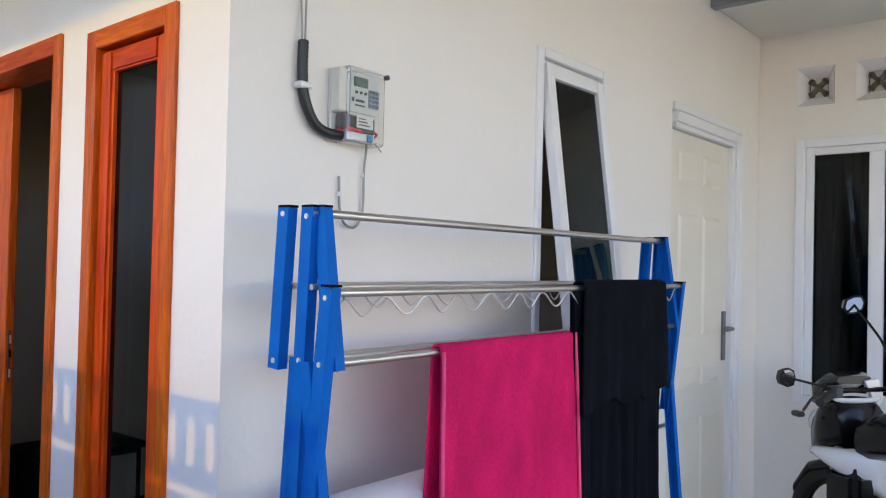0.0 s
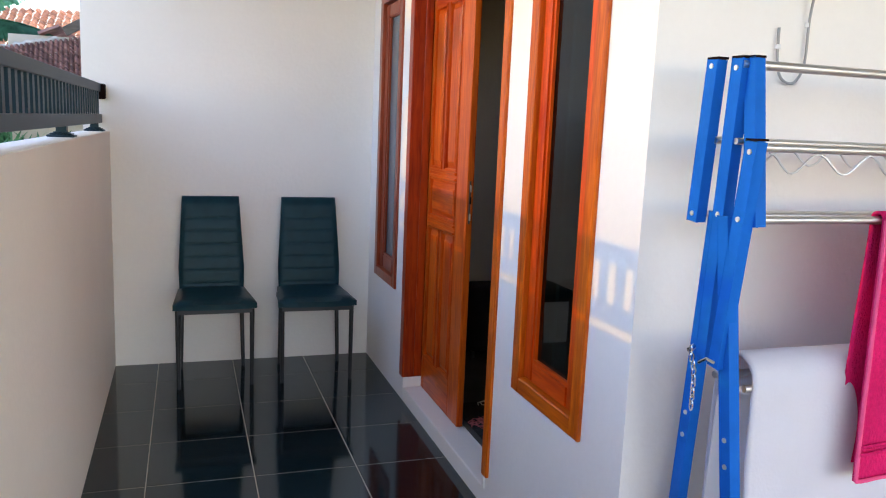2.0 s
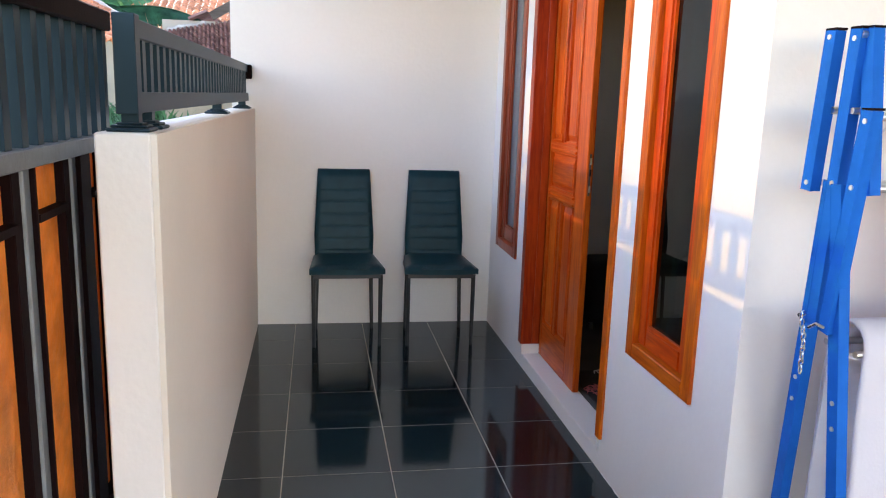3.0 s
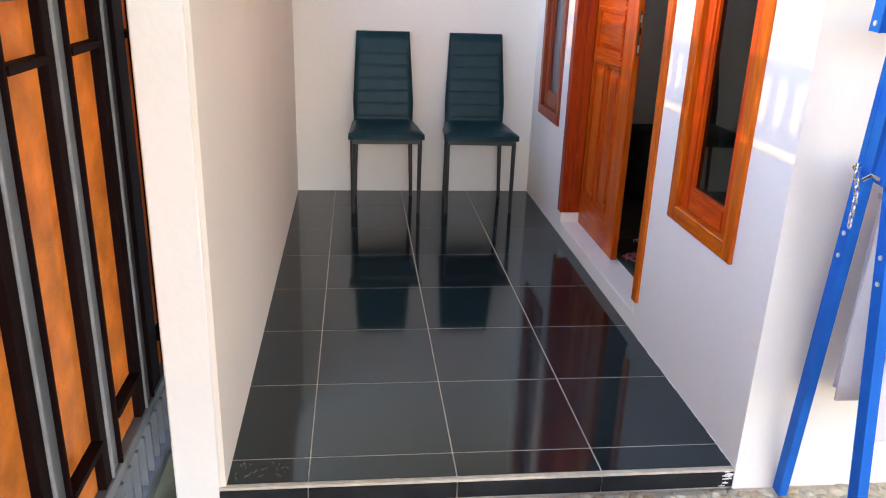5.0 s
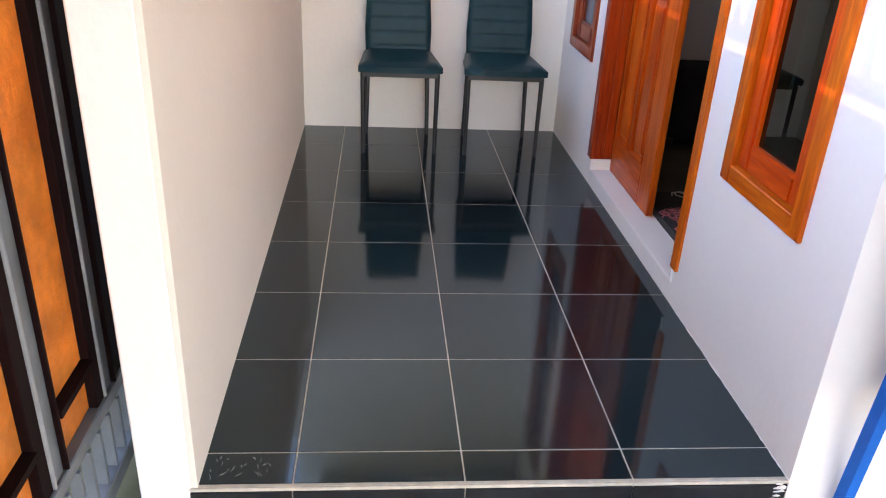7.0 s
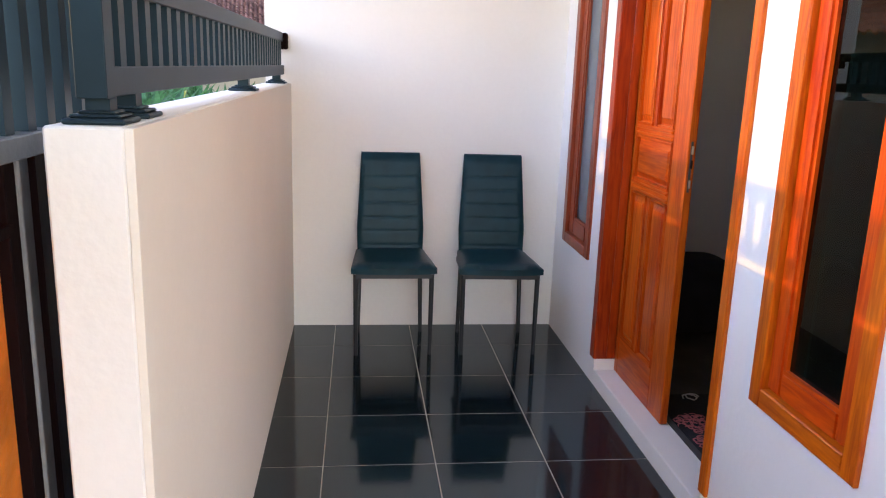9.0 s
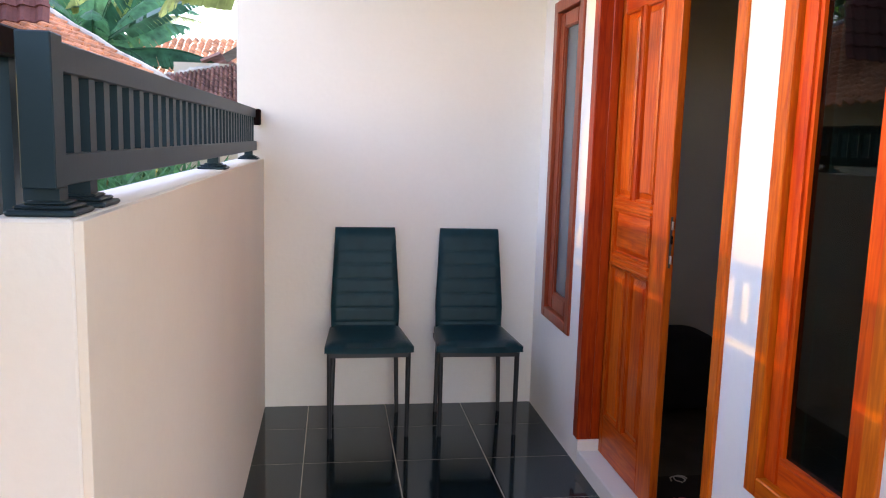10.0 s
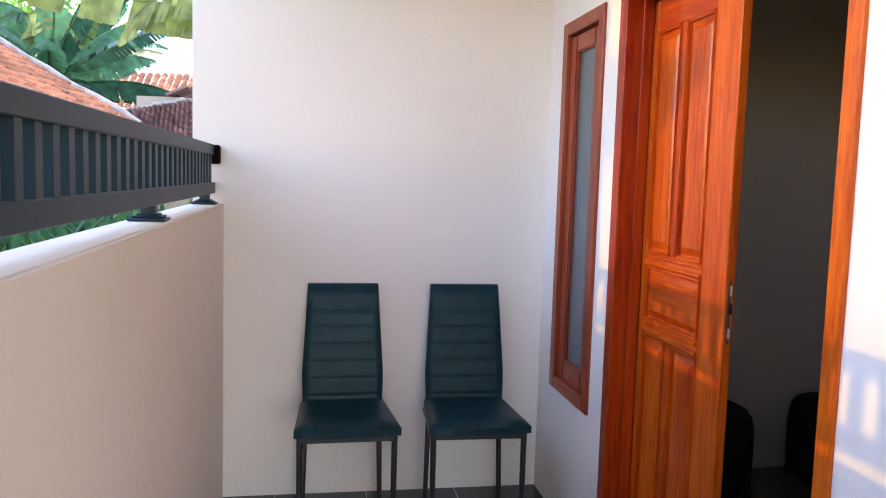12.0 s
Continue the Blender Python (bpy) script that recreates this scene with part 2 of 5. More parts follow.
SANDAL_G = mat("slate_sandal_strap", (0.10, 0.14, 0.17), 0.6, var=0.1, bump=0.1)
MAT_B = mat("black_mat", (0.012, 0.012, 0.013), 0.95, var=0.3, scale=30, bump=0.5, bscale=200)
MAT_W = mat("white_mat_print", (0.55, 0.55, 0.53), 0.95, bump=0.4, bscale=200)
MAT_P = mat("pink_mat_print", (0.5, 0.14, 0.14), 0.95, bump=0.4, bscale=200)
ROOMFLOOR = mat("room_floor_tile", (0.10, 0.10, 0.10), 0.25, var=0.15)
NAVY = mat("dark_navy_upholstery", (0.018, 0.022, 0.034), 0.8, var=0.25, scale=8, bump=0.2, bscale=120, spec=0.15)
MIRROR = mat("mirror_face", (0.9, 0.9, 0.9), 0.02, 1.0, var=0.0)
METALROOF = mat("grey_blue_sheet_metal", (0.22, 0.26, 0.29), 0.45, 0.3, var=0.08)


# ---- builders ----
def part(name, bm, material, parent=None, label="", smooth=False, sharp=0.7):
    me = bpy.data.meshes.new(name)
    bmesh.ops.recalc_face_normals(bm, faces=bm.faces[:])
    if smooth:
        for f in bm.faces:
            f.smooth = True
        for e in bm.edges:
            if len(e.link_faces) == 2 and e.calc_face_angle(0) > sharp:
                e.smooth = False
    bm.to_mesh(me)
    bm.free()
    me.materials.append(material)
    ob = new(name, me)
    if parent is not None:
        ob.parent = parent
    if label:
        ob["label"] = label
    return ob


def empty(name, m=None):
    ob = new(name)
    ob.empty_display_size = 0.1
    if m is not None:
        ob.matrix_basis = m
    return ob


def box(bm, x0, x1, y0, y1, z0, z1, bevel=0.0, seg=1):
    r = bmesh.ops.create_cube(bm, size=1)
    vs = r["verts"]
    for v in vs:
        v.co = Vector((x0 + (v.co.x + 0.5) * (x1 - x0), y0 + (v.co.y + 0.5) * (y1 - y0), z0 + (v.co.z + 0.5) * (z1 - z0)))
    if bevel:
        es = list({e for v in vs for e in v.link_edges})
        bmesh.ops.bevel(bm, geom=es, offset=bevel, segments=seg, affect="EDGES")
    return bm


def bx(*a, **k):
    return box(bmesh.new(), *a, **k)


def tube(bm, pts, r, n=10, cap=True, radii=None):
    pts = [Vector(p) for p in pts]
    rings, up = [], None
    for i, p in enumerate(pts):
        d = (pts[min(i + 1, len(pts) - 1)] - pts[max(i - 1, 0)]).normalized()
        if up is None:
            up = d.orthogonal().normalized()
        up = (up - d * up.dot(d)).normalized()
        side = d.cross(up)
        rr = radii[i] if radii else r
        rings.append([bm.verts.new(p + (up * math.cos(a) + side * math.sin(a)) * rr) for a in (2 * math.pi * k / n for k in range(n))])
    for a, b in zip(rings, rings[1:]):
        for k in range(n):
            bm.faces.new((a[k], a[(k + 1) % n], b[(k + 1) % n], b[k]))
    if cap:
        bm.faces.new(rings[0]); bm.faces.new(rings[-1])
    return bm


def tb(pts, r, n=10, **k):
    return tube(bmesh.new(), pts, r, n, **k)


def beam(bm, p, q, w, d, side=(1, 0, 0), bevel=0.0):
    """A straight bar from p to q, d wide along side and w wide across it."""
    p, q = Vector(p), Vector(q)
    a = (q - p).normalized()
    s = Vector(side); s = (s - a * s.dot(a)).normalized()
    t = a.cross(s)
    r = bmesh.ops.create_cube(bm, size=1)
    for v in r["verts"]:
        c = v.co.copy()
        v.co = p + (q - p) * (c.z + 0.5) + s * d * c.x + t * w * c.y
    if bevel:
        bmesh.ops.bevel(bm, geom=list({e for v in r["verts"] for e in v.link_edges}), offset=bevel, segments=1, affect="EDGES")
    return bm


def wall(name, axis, p0, p1, u0, u1, z0, z1, holes, material, label, cat="wall"):
    """A slab from p0 to p1 along axis ('x' or 'y'), u0..u1 along the other one, with holes (u0, u1, z0, z1) right through."""
    us = sorted({u0, u1, *[h[0] for h in holes], *[h[1] for h in holes]})
    zs = sorted({z0, z1, *[h[2] for h in holes], *[h[3] for h in holes]})
    bm = bmesh.new()
    cache = {}

    def vert(p, u, z):
        key = (p, u, z)
        if key not in cache:
            cache[key] = bm.verts.new((p, u, z) if axis == "x" else (u, p, z))
        return cache[key]

    def solid(i, j):
        if i < 0 or j < 0 or i >= len(us) - 1 or j >= len(zs) - 1:
            return False
        cu, cz = (us[i] + us[i + 1]) / 2, (zs[j] + zs[j + 1]) / 2
        return not any(h[0] < cu < h[1] and h[2] < cz < h[3] for h in holes)

    for i in range(len(us) - 1):
        for j in range(len(zs) - 1):
            if not solid(i, j):
                continue
            a, b, c, d = us[i], us[i + 1], zs[j], zs[j + 1]
            for p in (p0, p1):
                bm.faces.new([vert(p, *q) for q in ((a, c), (b, c), (b, d), (a, d))])
            for di, dj, e in ((-1, 0, ((a, c), (a, d))), (1, 0, ((b, c), (b, d))), (0, -1, ((a, c), (b, c))), (0, 1, ((a, d), (b, d)))):
                if not solid(i + di, j + dj):
                    bm.faces.new([vert(p0, *e[0]), vert(p0, *e[1]), vert(p1, *e[1]), vert(p1, *e[0])])
    ob = part(name, bm, material)
    return tagged(ob, label, cat, kind="structure")


def plain(name, bm, material, label, cat):
    return tagged(part(name, bm, material), label, cat, kind="structure")


ZP, BACK = 0.06, 2.842      # porch floor, porch depth
FZ = 0.13                   # room floor

# ---- ground and shell ----
bm = bmesh.new()
bmesh.ops.create_grid(bm, x_segments=60, y_segments=60, size=60)
for v in bm.verts:
    v.co.z = -0.03 + (0.12 * noise.noise(v.co * 0.25) if v.co.x < -3 or v.co.y > 6 else 0)
plain("ground", bm, SOIL, "brown and green earth of the gardens around the house", "ground")
plain("carport_floor", bx(-1.9, 3.6, -4.2, -0.001, -0.028, -0.008), PEBBLE_BED, "cement carport floor set with washed pebbles", "floor")

DOOR = (0.846, 2.05, ZP, 2.138)
W1 = (0.211, 0.672, 0.588, 2.106)
W0 = (2.203, 2.652, 0.588, 2.114)
def inset(h, d=0.03):
    return (h[0] + d, h[1] - d, h[2] + d, h[3] - d)
wall("wall_facade", "x", 0.0, 0.13, 0.0, 2.90, -0.02, 3.2, [(DOOR[0] + .03, DOOR[1] - .03, ZP, DOOR[3] - .03), inset(W1), inset(W0)], PLASTER, "cream plastered house front with a wooden door and windows")
WW = (1.243, 1.734, 1.0, 2.252)
WD = (2.372, 3.25, 0.0, 2.218)
wall("wall_carport", "y", 0.0006, 0.13, 0.10, 3.70, -0.02, 3.4, [inset(WW, .02), WD], PLASTER, "cream plastered wall along the carport with meter and white door")
EX = 3.56
EW = (-1.01, -0.206, 0.75, 2.217)
V1, V2 = (-0.399, -0.207, 2.403, 2.615), (-0.699, -0.507, 2.403, 2.615)
wall("wall_east", "x", EX, EX + 0.13, -4.2, -0.001, -0.02, 3.4, [inset(EW, .02), V1, V2], PLASTER, "cream plastered end wall of the carport with vents and a window")
wall("wall_back", "y", BACK, BACK + 0.12, -1.527, 0.03, -0.02, 3.2, [], PLASTER, "plain cream plastered end wall of the porch")
bm = bx(-1.518, -1.404, 0.002, BACK + 0.05, -0.02, 1.335, bevel=0.004, seg=1)
plain("wall_boundary", bm, PLASTER, "low cream plastered boundary wall beside the porch", "wall")
# added skin: warm bounce from the sunlit front is tinted into its colour
WALL_BOUNCE = mat("warm_bounce_tint", (0.82, 0.745, 0.655), 0.75, var=0.04, scale=1.2, bump=0.12, bscale=45, fine=0.02)
bm = bx(-1.4039, -1.3900, 0.0025, BACK - .001, ZP + .0006, 1.3335, bevel=.0008)
for v in bm.verts:
    if v.co.x > -1.395:
        v.co.x -= .0115 * v.co.y / BACK
plain("wall_boundary_tint", bm, WALL_BOUNCE, "thin added skin on the boundary wall, tinted beige for warm bounced light", "wall")
# room behind the front
plain("room_floor", bx(0.131, 3.55, 0.131, 2.9, 0.0, FZ), ROOMFLOOR, "dark floor of the unlit front room", "floor")
plain("wall_room_back", bx(0.131, 3.7, 2.76, 3.0, -0.02, 3.2), PLASTER_DIM, "back wall of the front room, coloured grey to look unlit", "wall")
plain("wall_room_side", bx(3.56, 3.7, 0.131, 2.9, -0.02, 3.2), PLASTER_DIM, "side wall of the front room, coloured grey to look unlit", "wall")
plain("ceiling_room", bx(0.131, 3.559, 0.131, 2.9, 2.9, 3.0), PLASTER_DIM, "plain ceiling of the front room", "ceiling")
plain("ceiling_eave", bx(-1.36, -.001, 0.0, BACK - .001, 2.55, 2.67), PLASTER_TOP, "painted eave soffit over the house front", "ceiling")
# kept out of view; its reach is set to block sky light
plain("ceiling_carport_shade", bx(-2.00, 2.79, -4.20, -.001, 2.96, 3.06), PLASTER_TOP, "unseen carport soffit sized to cut sky light on the walls", "ceiling")
plain("ceiling_soffit", bx(2.86, EX - 0.001, -4.0, -0.001, 2.82, 2.92), PLASTER_TOP, "white painted soffit along the carport end wall", "ceiling")
plain("trim_fascia", bx(2.80, 2.859, -4.0, -.001, 2.80, 2.94, bevel=.003), METALROOF, "grey-blue metal fascia along the soffit", "trim")
# unseen pale slab, added to bounce light up at the porch
plain("road", bx(-14, 14, -11, -4.21, -.028, -.012), mat("pale_bounce_ground", (.30, .28, .25), .9, var=.1, scale=2, bump=.2), "unseen pale ground added to bounce light towards the porch", "road")
# near-black sheet added behind the end wall in place of room darkness
plain("wall_vent_dark", bx(EX + 0.6, EX + 0.7, -4.2, 0, -0.02, 3.2), DARKROOM, "near-black sheet standing in for the unlit end room", "wall")
plain("baseboard_sill", bx(0.0, 0.13, DOOR[0] + .031, DOOR[1] - .031, ZP - .03, FZ, bevel=0.004), PLASTER, "white plastered door sill", "sill")

# ---- wooden windows and door ----
def wood_window(name, h, glass, label, vm, hm, sv, sh, s=0.060, proud=0.012):
    """A narrow fixed window: frame, sash of four members, pane."""
    w = tagged(empty(name), label, "window", kind="structure")
    y0, y1, z0, z1 = h
    f = 0.052
    for n, b, m in (("frame_stile", (-proud, .11, y0, y0 + f, z0, z1), vm), ("frame_stile", (-proud, .11, y1 - f, y1, z0, z1), vm),
                    ("frame_head", (-proud, .11, y0 + f, y1 - f, z1 - f, z1), hm), ("frame_sill", (-proud, .11, y0 + f, y1 - f, z0, z0 + f), hm)):
        part(n, bx(*b, bevel=.003), m, w)
    a0, a1, b0, b1 = y0 + f, y1 - f, z0 + f + .002, z1 - f - .008
    for n, b, m in (("sash_stile", (.006, .045, a0, a0 + s, b0, b1), sv), ("sash_stile", (.006, .045, a1 - s, a1, b0, b1), sv),
                    ("sash_head", (.006, .045, a0 + s, a1 - s, b1 - s, b1), sh), ("sash_sill", (.006, .045, a0 + s, a1 - s, b0, b0 + s + .01), sh)):
        part(n, bx(*b, bevel=.006, seg=2), m, w)
    for yy in (a0 + s, a1 - s - .008):
        part("glazing_bead", bx(.012, .022, yy, yy + .008, b0 + s + .01, b1 - s), sv, w)
    part("glazing_bead", bx(.010, .022, a0 + s, a1 - s, b0 + s + .002, b0 + s + .016), sh, w)
    p = part("pane", bx(.023, .028, a0 + s - .004, a1 - s + .004, b0 + s, b1 - s + .004), glass, w)
    p.visible_shadow = False
    return w


wood_window("window_1", W1, GLASS, "narrow window with varnished orange wood frame and dark glass", WOOD_V, WOOD_H, WOOD_S, WOOD_SH)
wood_window("window_2", W0, FROST, "narrow window with wood frame coloured dark red for shade and grey glass", WOOD_SHADE, WOOD_SHADE, WOOD_SHADE, WOOD_SHADE, .070)

door = tagged(empty("door_1"), "varnished wooden double door with one leaf open", "door", kind="structure")
for y0, y1 in ((DOOR[0], DOOR[0] + .046), (DOOR[1] - .058, DOOR[1])):
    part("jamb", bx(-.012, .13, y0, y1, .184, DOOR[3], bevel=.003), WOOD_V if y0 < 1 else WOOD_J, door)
    part("plinth", bx(-.006, .131, y0 + (.003 if y0 > 1 else .031), y1 - (.031 if y0 > 1 else .003), FZ + .001, .183), PLASTER, door, "white plastered jamb foot")
part("head", bx(-.012, .13, DOOR[0] + .046, DOOR[1] - .058, DOOR[3] - .058, DOOR[3], bevel=.003), WOOD_DH, door)
LY0, LY1, LZ0, LZ1, LX0, LX1 = 1.440, 1.988, FZ + .004, 2.072, .085, .115
leaf = part("door_leaf", bx(LX0 + .016, LX1 - .010, LY0 + .002, LY1 - .002, LZ0 + .002, LZ1 - .002), WOOD_D, door, "closed red-brown panelled door leaf")
def leafpart(n, y0, y1, z0, z1, m, d=0.0, bev=.003):
    part(n, bx(LX0 + d, LX1 - d, y0, y1, z0, z1, bevel=bev), m, leaf)
SW = .135
YA, YB = LY0 + SW, LY1 - .036
leafpart("stile", LY0, YA, LZ0, LZ1, WOOD_D)
leafpart("stile", YB, LY1, LZ0, LZ1, WOOD_D)
for z0, z1 in ((LZ0, .305), (.958, 1.008), (1.192, 1.238), (1.970, LZ1)):
    leafpart("rail", YA, YB, z0, z1, WOOD_DH)
YM = (YA + YB) / 2
for z0, z1 in ((.305, .958), (1.238, 1.970)):
    leafpart("mullion", YM - .019, YM + .019, z0, z1, WOOD_D)


def raised(y0, y1, z0, z1, m):
    """A raised and fielded panel: deep groove, short steep margin, flat proud field."""
    b = bmesh.new()
    rings = []
    for inset_, x in ((0, LX0 + .0165), (0, LX0 + .010), (.006, LX0 + .012), (.026, LX0 + .003), (.030, LX0 - .001)):
        rings.append([b.verts.new((x, y, z)) for y, z in ((y0 + inset_, z0 + inset_), (y1 - inset_, z0 + inset_), (y1 - inset_, z1 - inset_), (y0 + inset_, z1 - inset_))])
    for p, q in zip(rings, rings[1:]):
        for k in range(4):
            b.faces.new((p[k], p[(k + 1) % 4], q[(k + 1) % 4], q[k]))
    b.faces.new(rings[-1]); b.faces.new(rings[0][::-1])
    part("panel", b, m, leaf)


def moulding(y0, y1, z0, z1):
    """A rounded bead mitred round a panel."""
    for n, a in (("v", (y0, z0, z1)), ("v", (y1 - .009, z0, z1)), ("h", (z0, y0 + .009, y1 - .009)), ("h", (z1 - .009, y0 + .009, y1 - .009))):
        c = (a[0], a[0] + .009, a[1], a[2]) if n == "v" else (a[1], a[2], a[0], a[0] + .009)
        part("moulding", bx(LX0 - .005, LX0 + .013, *c, bevel=.0035, seg=2), WOOD_D if n == "v" else WOOD_DH, leaf)


for y0, y1 in ((YA, YM - .019), (YM + .019, YB)):
    for z0, z1 in ((.305, .958), (1.238, 1.970)):
        raised(y0 + .009, y1 - .009, z0 + .009, z1 - .009, WOOD_D)
        moulding(y0, y1, z0, z1)
raised(YA + .009, YB - .009, 1.017, 1.183, WOOD_DH)
moulding(YA, YB, 1.008, 1.192)
# cross bars standing proud above and below the middle panel
for z in (.968, .998, 1.202, 1.228):
    part("moulding", bx(LX0 - .009, LX0 + .002, YA + .002, YB - .002, z - .006, z + .006, bevel=.003), WOOD_DH, leaf)
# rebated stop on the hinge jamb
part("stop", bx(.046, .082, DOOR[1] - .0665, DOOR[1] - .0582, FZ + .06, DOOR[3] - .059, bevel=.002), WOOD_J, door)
part("lock_plate", bx(LX0 + .010, LX1 - .012, LY0 - .0015, LY0, 1.03, 1.21), DARKGREY, leaf, "steel lock plate on the door edge")
for z in (1.06, 1.13, 1.18):
    part("lock_bolt", bx(LX0 + .012, LX1 - .012, LY0 - .012, LY0 - .002, z - .015, z + .015, bevel=.002), ALU if z != 1.13 else BLACK_STEEL2, leaf)

# ---- white window in the carport wall, opened at the bottom ----
ww = tagged(empty("window_3"), "tall white awning window standing open", "window", kind="structure")
def white_frame(parent, x0, x1, z0, z1, f, y0=-.014, y1=.10, axis="y", bottom=True, name="frame_bar"):
    def b(a0, a1, c0, c1):
        return bx(a0, a1, y0, y1, c0, c1, bevel=.004) if axis == "y" else bx(y0, y1, a0, a1, c0, c1, bevel=.004)
    part(name, b(x0, x0 + f, z0, z1), WHITE_FRAME, parent)
    part(name, b(x1 - f, x1, z0, z1), WHITE_FRAME, parent)
    part(name, b(x0 + f, x1 - f, z1 - f, z1), WHITE_FRAME, parent)
    if bottom:
        part(name, b(x0 + f, x1 - f, z0, z0 + f), WHITE_FRAME, parent)
white_frame(ww, WW[0], WW[1], WW[2], WW[3], .035, -.012)
white_frame(ww, WW[0] + .035, WW[1] - .035, WW[2] + .035, WW[3] - .035, .018, .012, name="frame_stop")
sash = part("sash", bmesh.new(), WHITE_FRAME, ww, "white window sash swung outwards")
tilt = Matrix.Translation((0, .005, WW[3] - .055)) @ Matrix.Rotation(radians(-7.5), 4, "X")
x0, x1, H0 = WW[0] + .045, WW[1] - .045, -(WW[3] - WW[2] - .11)
for n, b, m in (("sash_bar", (x0, x0 + .045, -.02, .02, H0, 0), WHITE_FRAME), ("sash_bar", (x1 - .045, x1, -.02, .02, H0, 0), WHITE_FRAME),
                ("sash_bar", (x0 + .045, x1 - .045, -.02, .02, -.05, 0), WHITE_FRAME), ("sash_bar", (x0 + .045, x1 - .045, -.02, .02, H0, H0 + .05), WHITE_FRAME),
                ("pane", (x0 + .043, x1 - .043, -.003, .003, H0 + .045, -.045), GLASS)):
    q = bx(*b, bevel=.003 if m is WHITE_FRAME else 0)
    q.transform(tilt)
    part(n, q, m, sash).visible_shadow = m is WHITE_FRAME

# ---- white door ----
wd = tagged(empty("door_2"), "closed cream panelled door in a white frame", "door", kind="structure")
for n, b in (("jamb", (WD[0] + .001, WD[0] + .05, .02, .125, 0.0, WD[3] - .001)), ("jamb", (WD[1] - .05, WD[1] - .001, -.012, .125, 0.0, WD[3] - .001)),
             ("head", (WD[0] + .05, WD[1] - .05, -.012, .125, WD[3] - .05, WD[3] - .001)),
             ("architrave", (WD[1] - .001, WD[1] + .035, -.015, -.001, 0.0, WD[3] + .035)), ("architrave", (WD[0] - .0, WD[1] - .001, -.015, -.001, WD[3] - .0, WD[3] + .035)),
             ("stop", (WD[1] - .075, WD[1] - .05, .0, .125, 0.0, WD[3] - .05)), ("stop", (WD[0] + .05, WD[1] - .075, .0, .125, WD[3] - .075, WD[3] - .05))):
    part(n, bx(*b, bevel=.004), WHITE_FRAME, wd)
wl_ = part("door_leaf", bx(WD[0] + .052, WD[1] - .078, .03, .07, .015, WD[3] - .078, bevel=.003), CREAM_DOOR, wd)
for xx in (WD[0] + .15, WD[0] + .45):
    for z0, z1 in ((.25, .75), (.9, 1.0), (1.15, 1.75), (1.9, 2.05)):
        q = bmesh.new()
        o = [q.verts.new((x, .0295, z)) for x, z in ((xx, z0), (xx + .23, z0), (xx + .23, z1), (xx, z1))]
        i_ = [q.verts.new((x, .021, z)) for x, z in ((xx + .02, z0 + .02), (xx + .21, z0 + .02), (xx + .21, z1 - .02), (xx + .02, z1 - .02))]
        q.faces.new(i_)
        for k in range(4):
            q.faces.new((o[k], o[(k + 1) % 4], i_[(k + 1) % 4], i_[k]))
        part("panel", q, CREAM_DOOR, wl_)
part("handle_plate", bx(WD[1] - .152, WD[1] - .112, .018, .030, 1.0, 1.26, bevel=.003), GREY_STEEL, wl_, "brushed steel handle plate")
part("lever", tb([(WD[1] - .132, .028, 1.17), (WD[1] - .132, -.02, 1.17), (WD[1] - .14, -.028, 1.17), (WD[1] - .23, -.028, 1.17)], .011), GREY_STEEL, wl_, "steel lever handle", smooth=True)

# ---- end wall window and vents ----
ew = tagged(empty("window_4"), "white framed window with dark curtained glass", "window", kind="structure")
white_frame(ew, EW[0], EW[1], EW[2], EW[3], .05, EX - .014, EX + .1, axis="x")
white_frame(ew, EW[0] + .05, EW[1] - .05, EW[2] + .05, EW[3] - .05, .04, EX + .012, EX + .06, axis="x", name="sash_bar")
ym = (EW[0] + EW[1]) / 2
part("mullion", bx(EX - .002, EX + .06, ym - .035, ym + .035, EW[2] + .09, EW[3] - .09, bevel=.004), WHITE_FRAME, ew)
part("pane", bx(EX + .03, EX + .035, EW[0] + .085, EW[1] - .085, EW[2] + .085, EW[3] - .085), GLASS, ew).visible_shadow = False
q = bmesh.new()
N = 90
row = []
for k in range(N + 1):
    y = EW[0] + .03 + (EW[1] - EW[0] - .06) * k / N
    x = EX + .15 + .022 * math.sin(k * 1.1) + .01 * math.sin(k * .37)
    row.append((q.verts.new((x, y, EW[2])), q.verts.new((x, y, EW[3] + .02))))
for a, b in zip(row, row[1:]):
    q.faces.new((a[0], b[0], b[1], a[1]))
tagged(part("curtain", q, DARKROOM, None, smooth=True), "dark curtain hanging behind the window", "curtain")

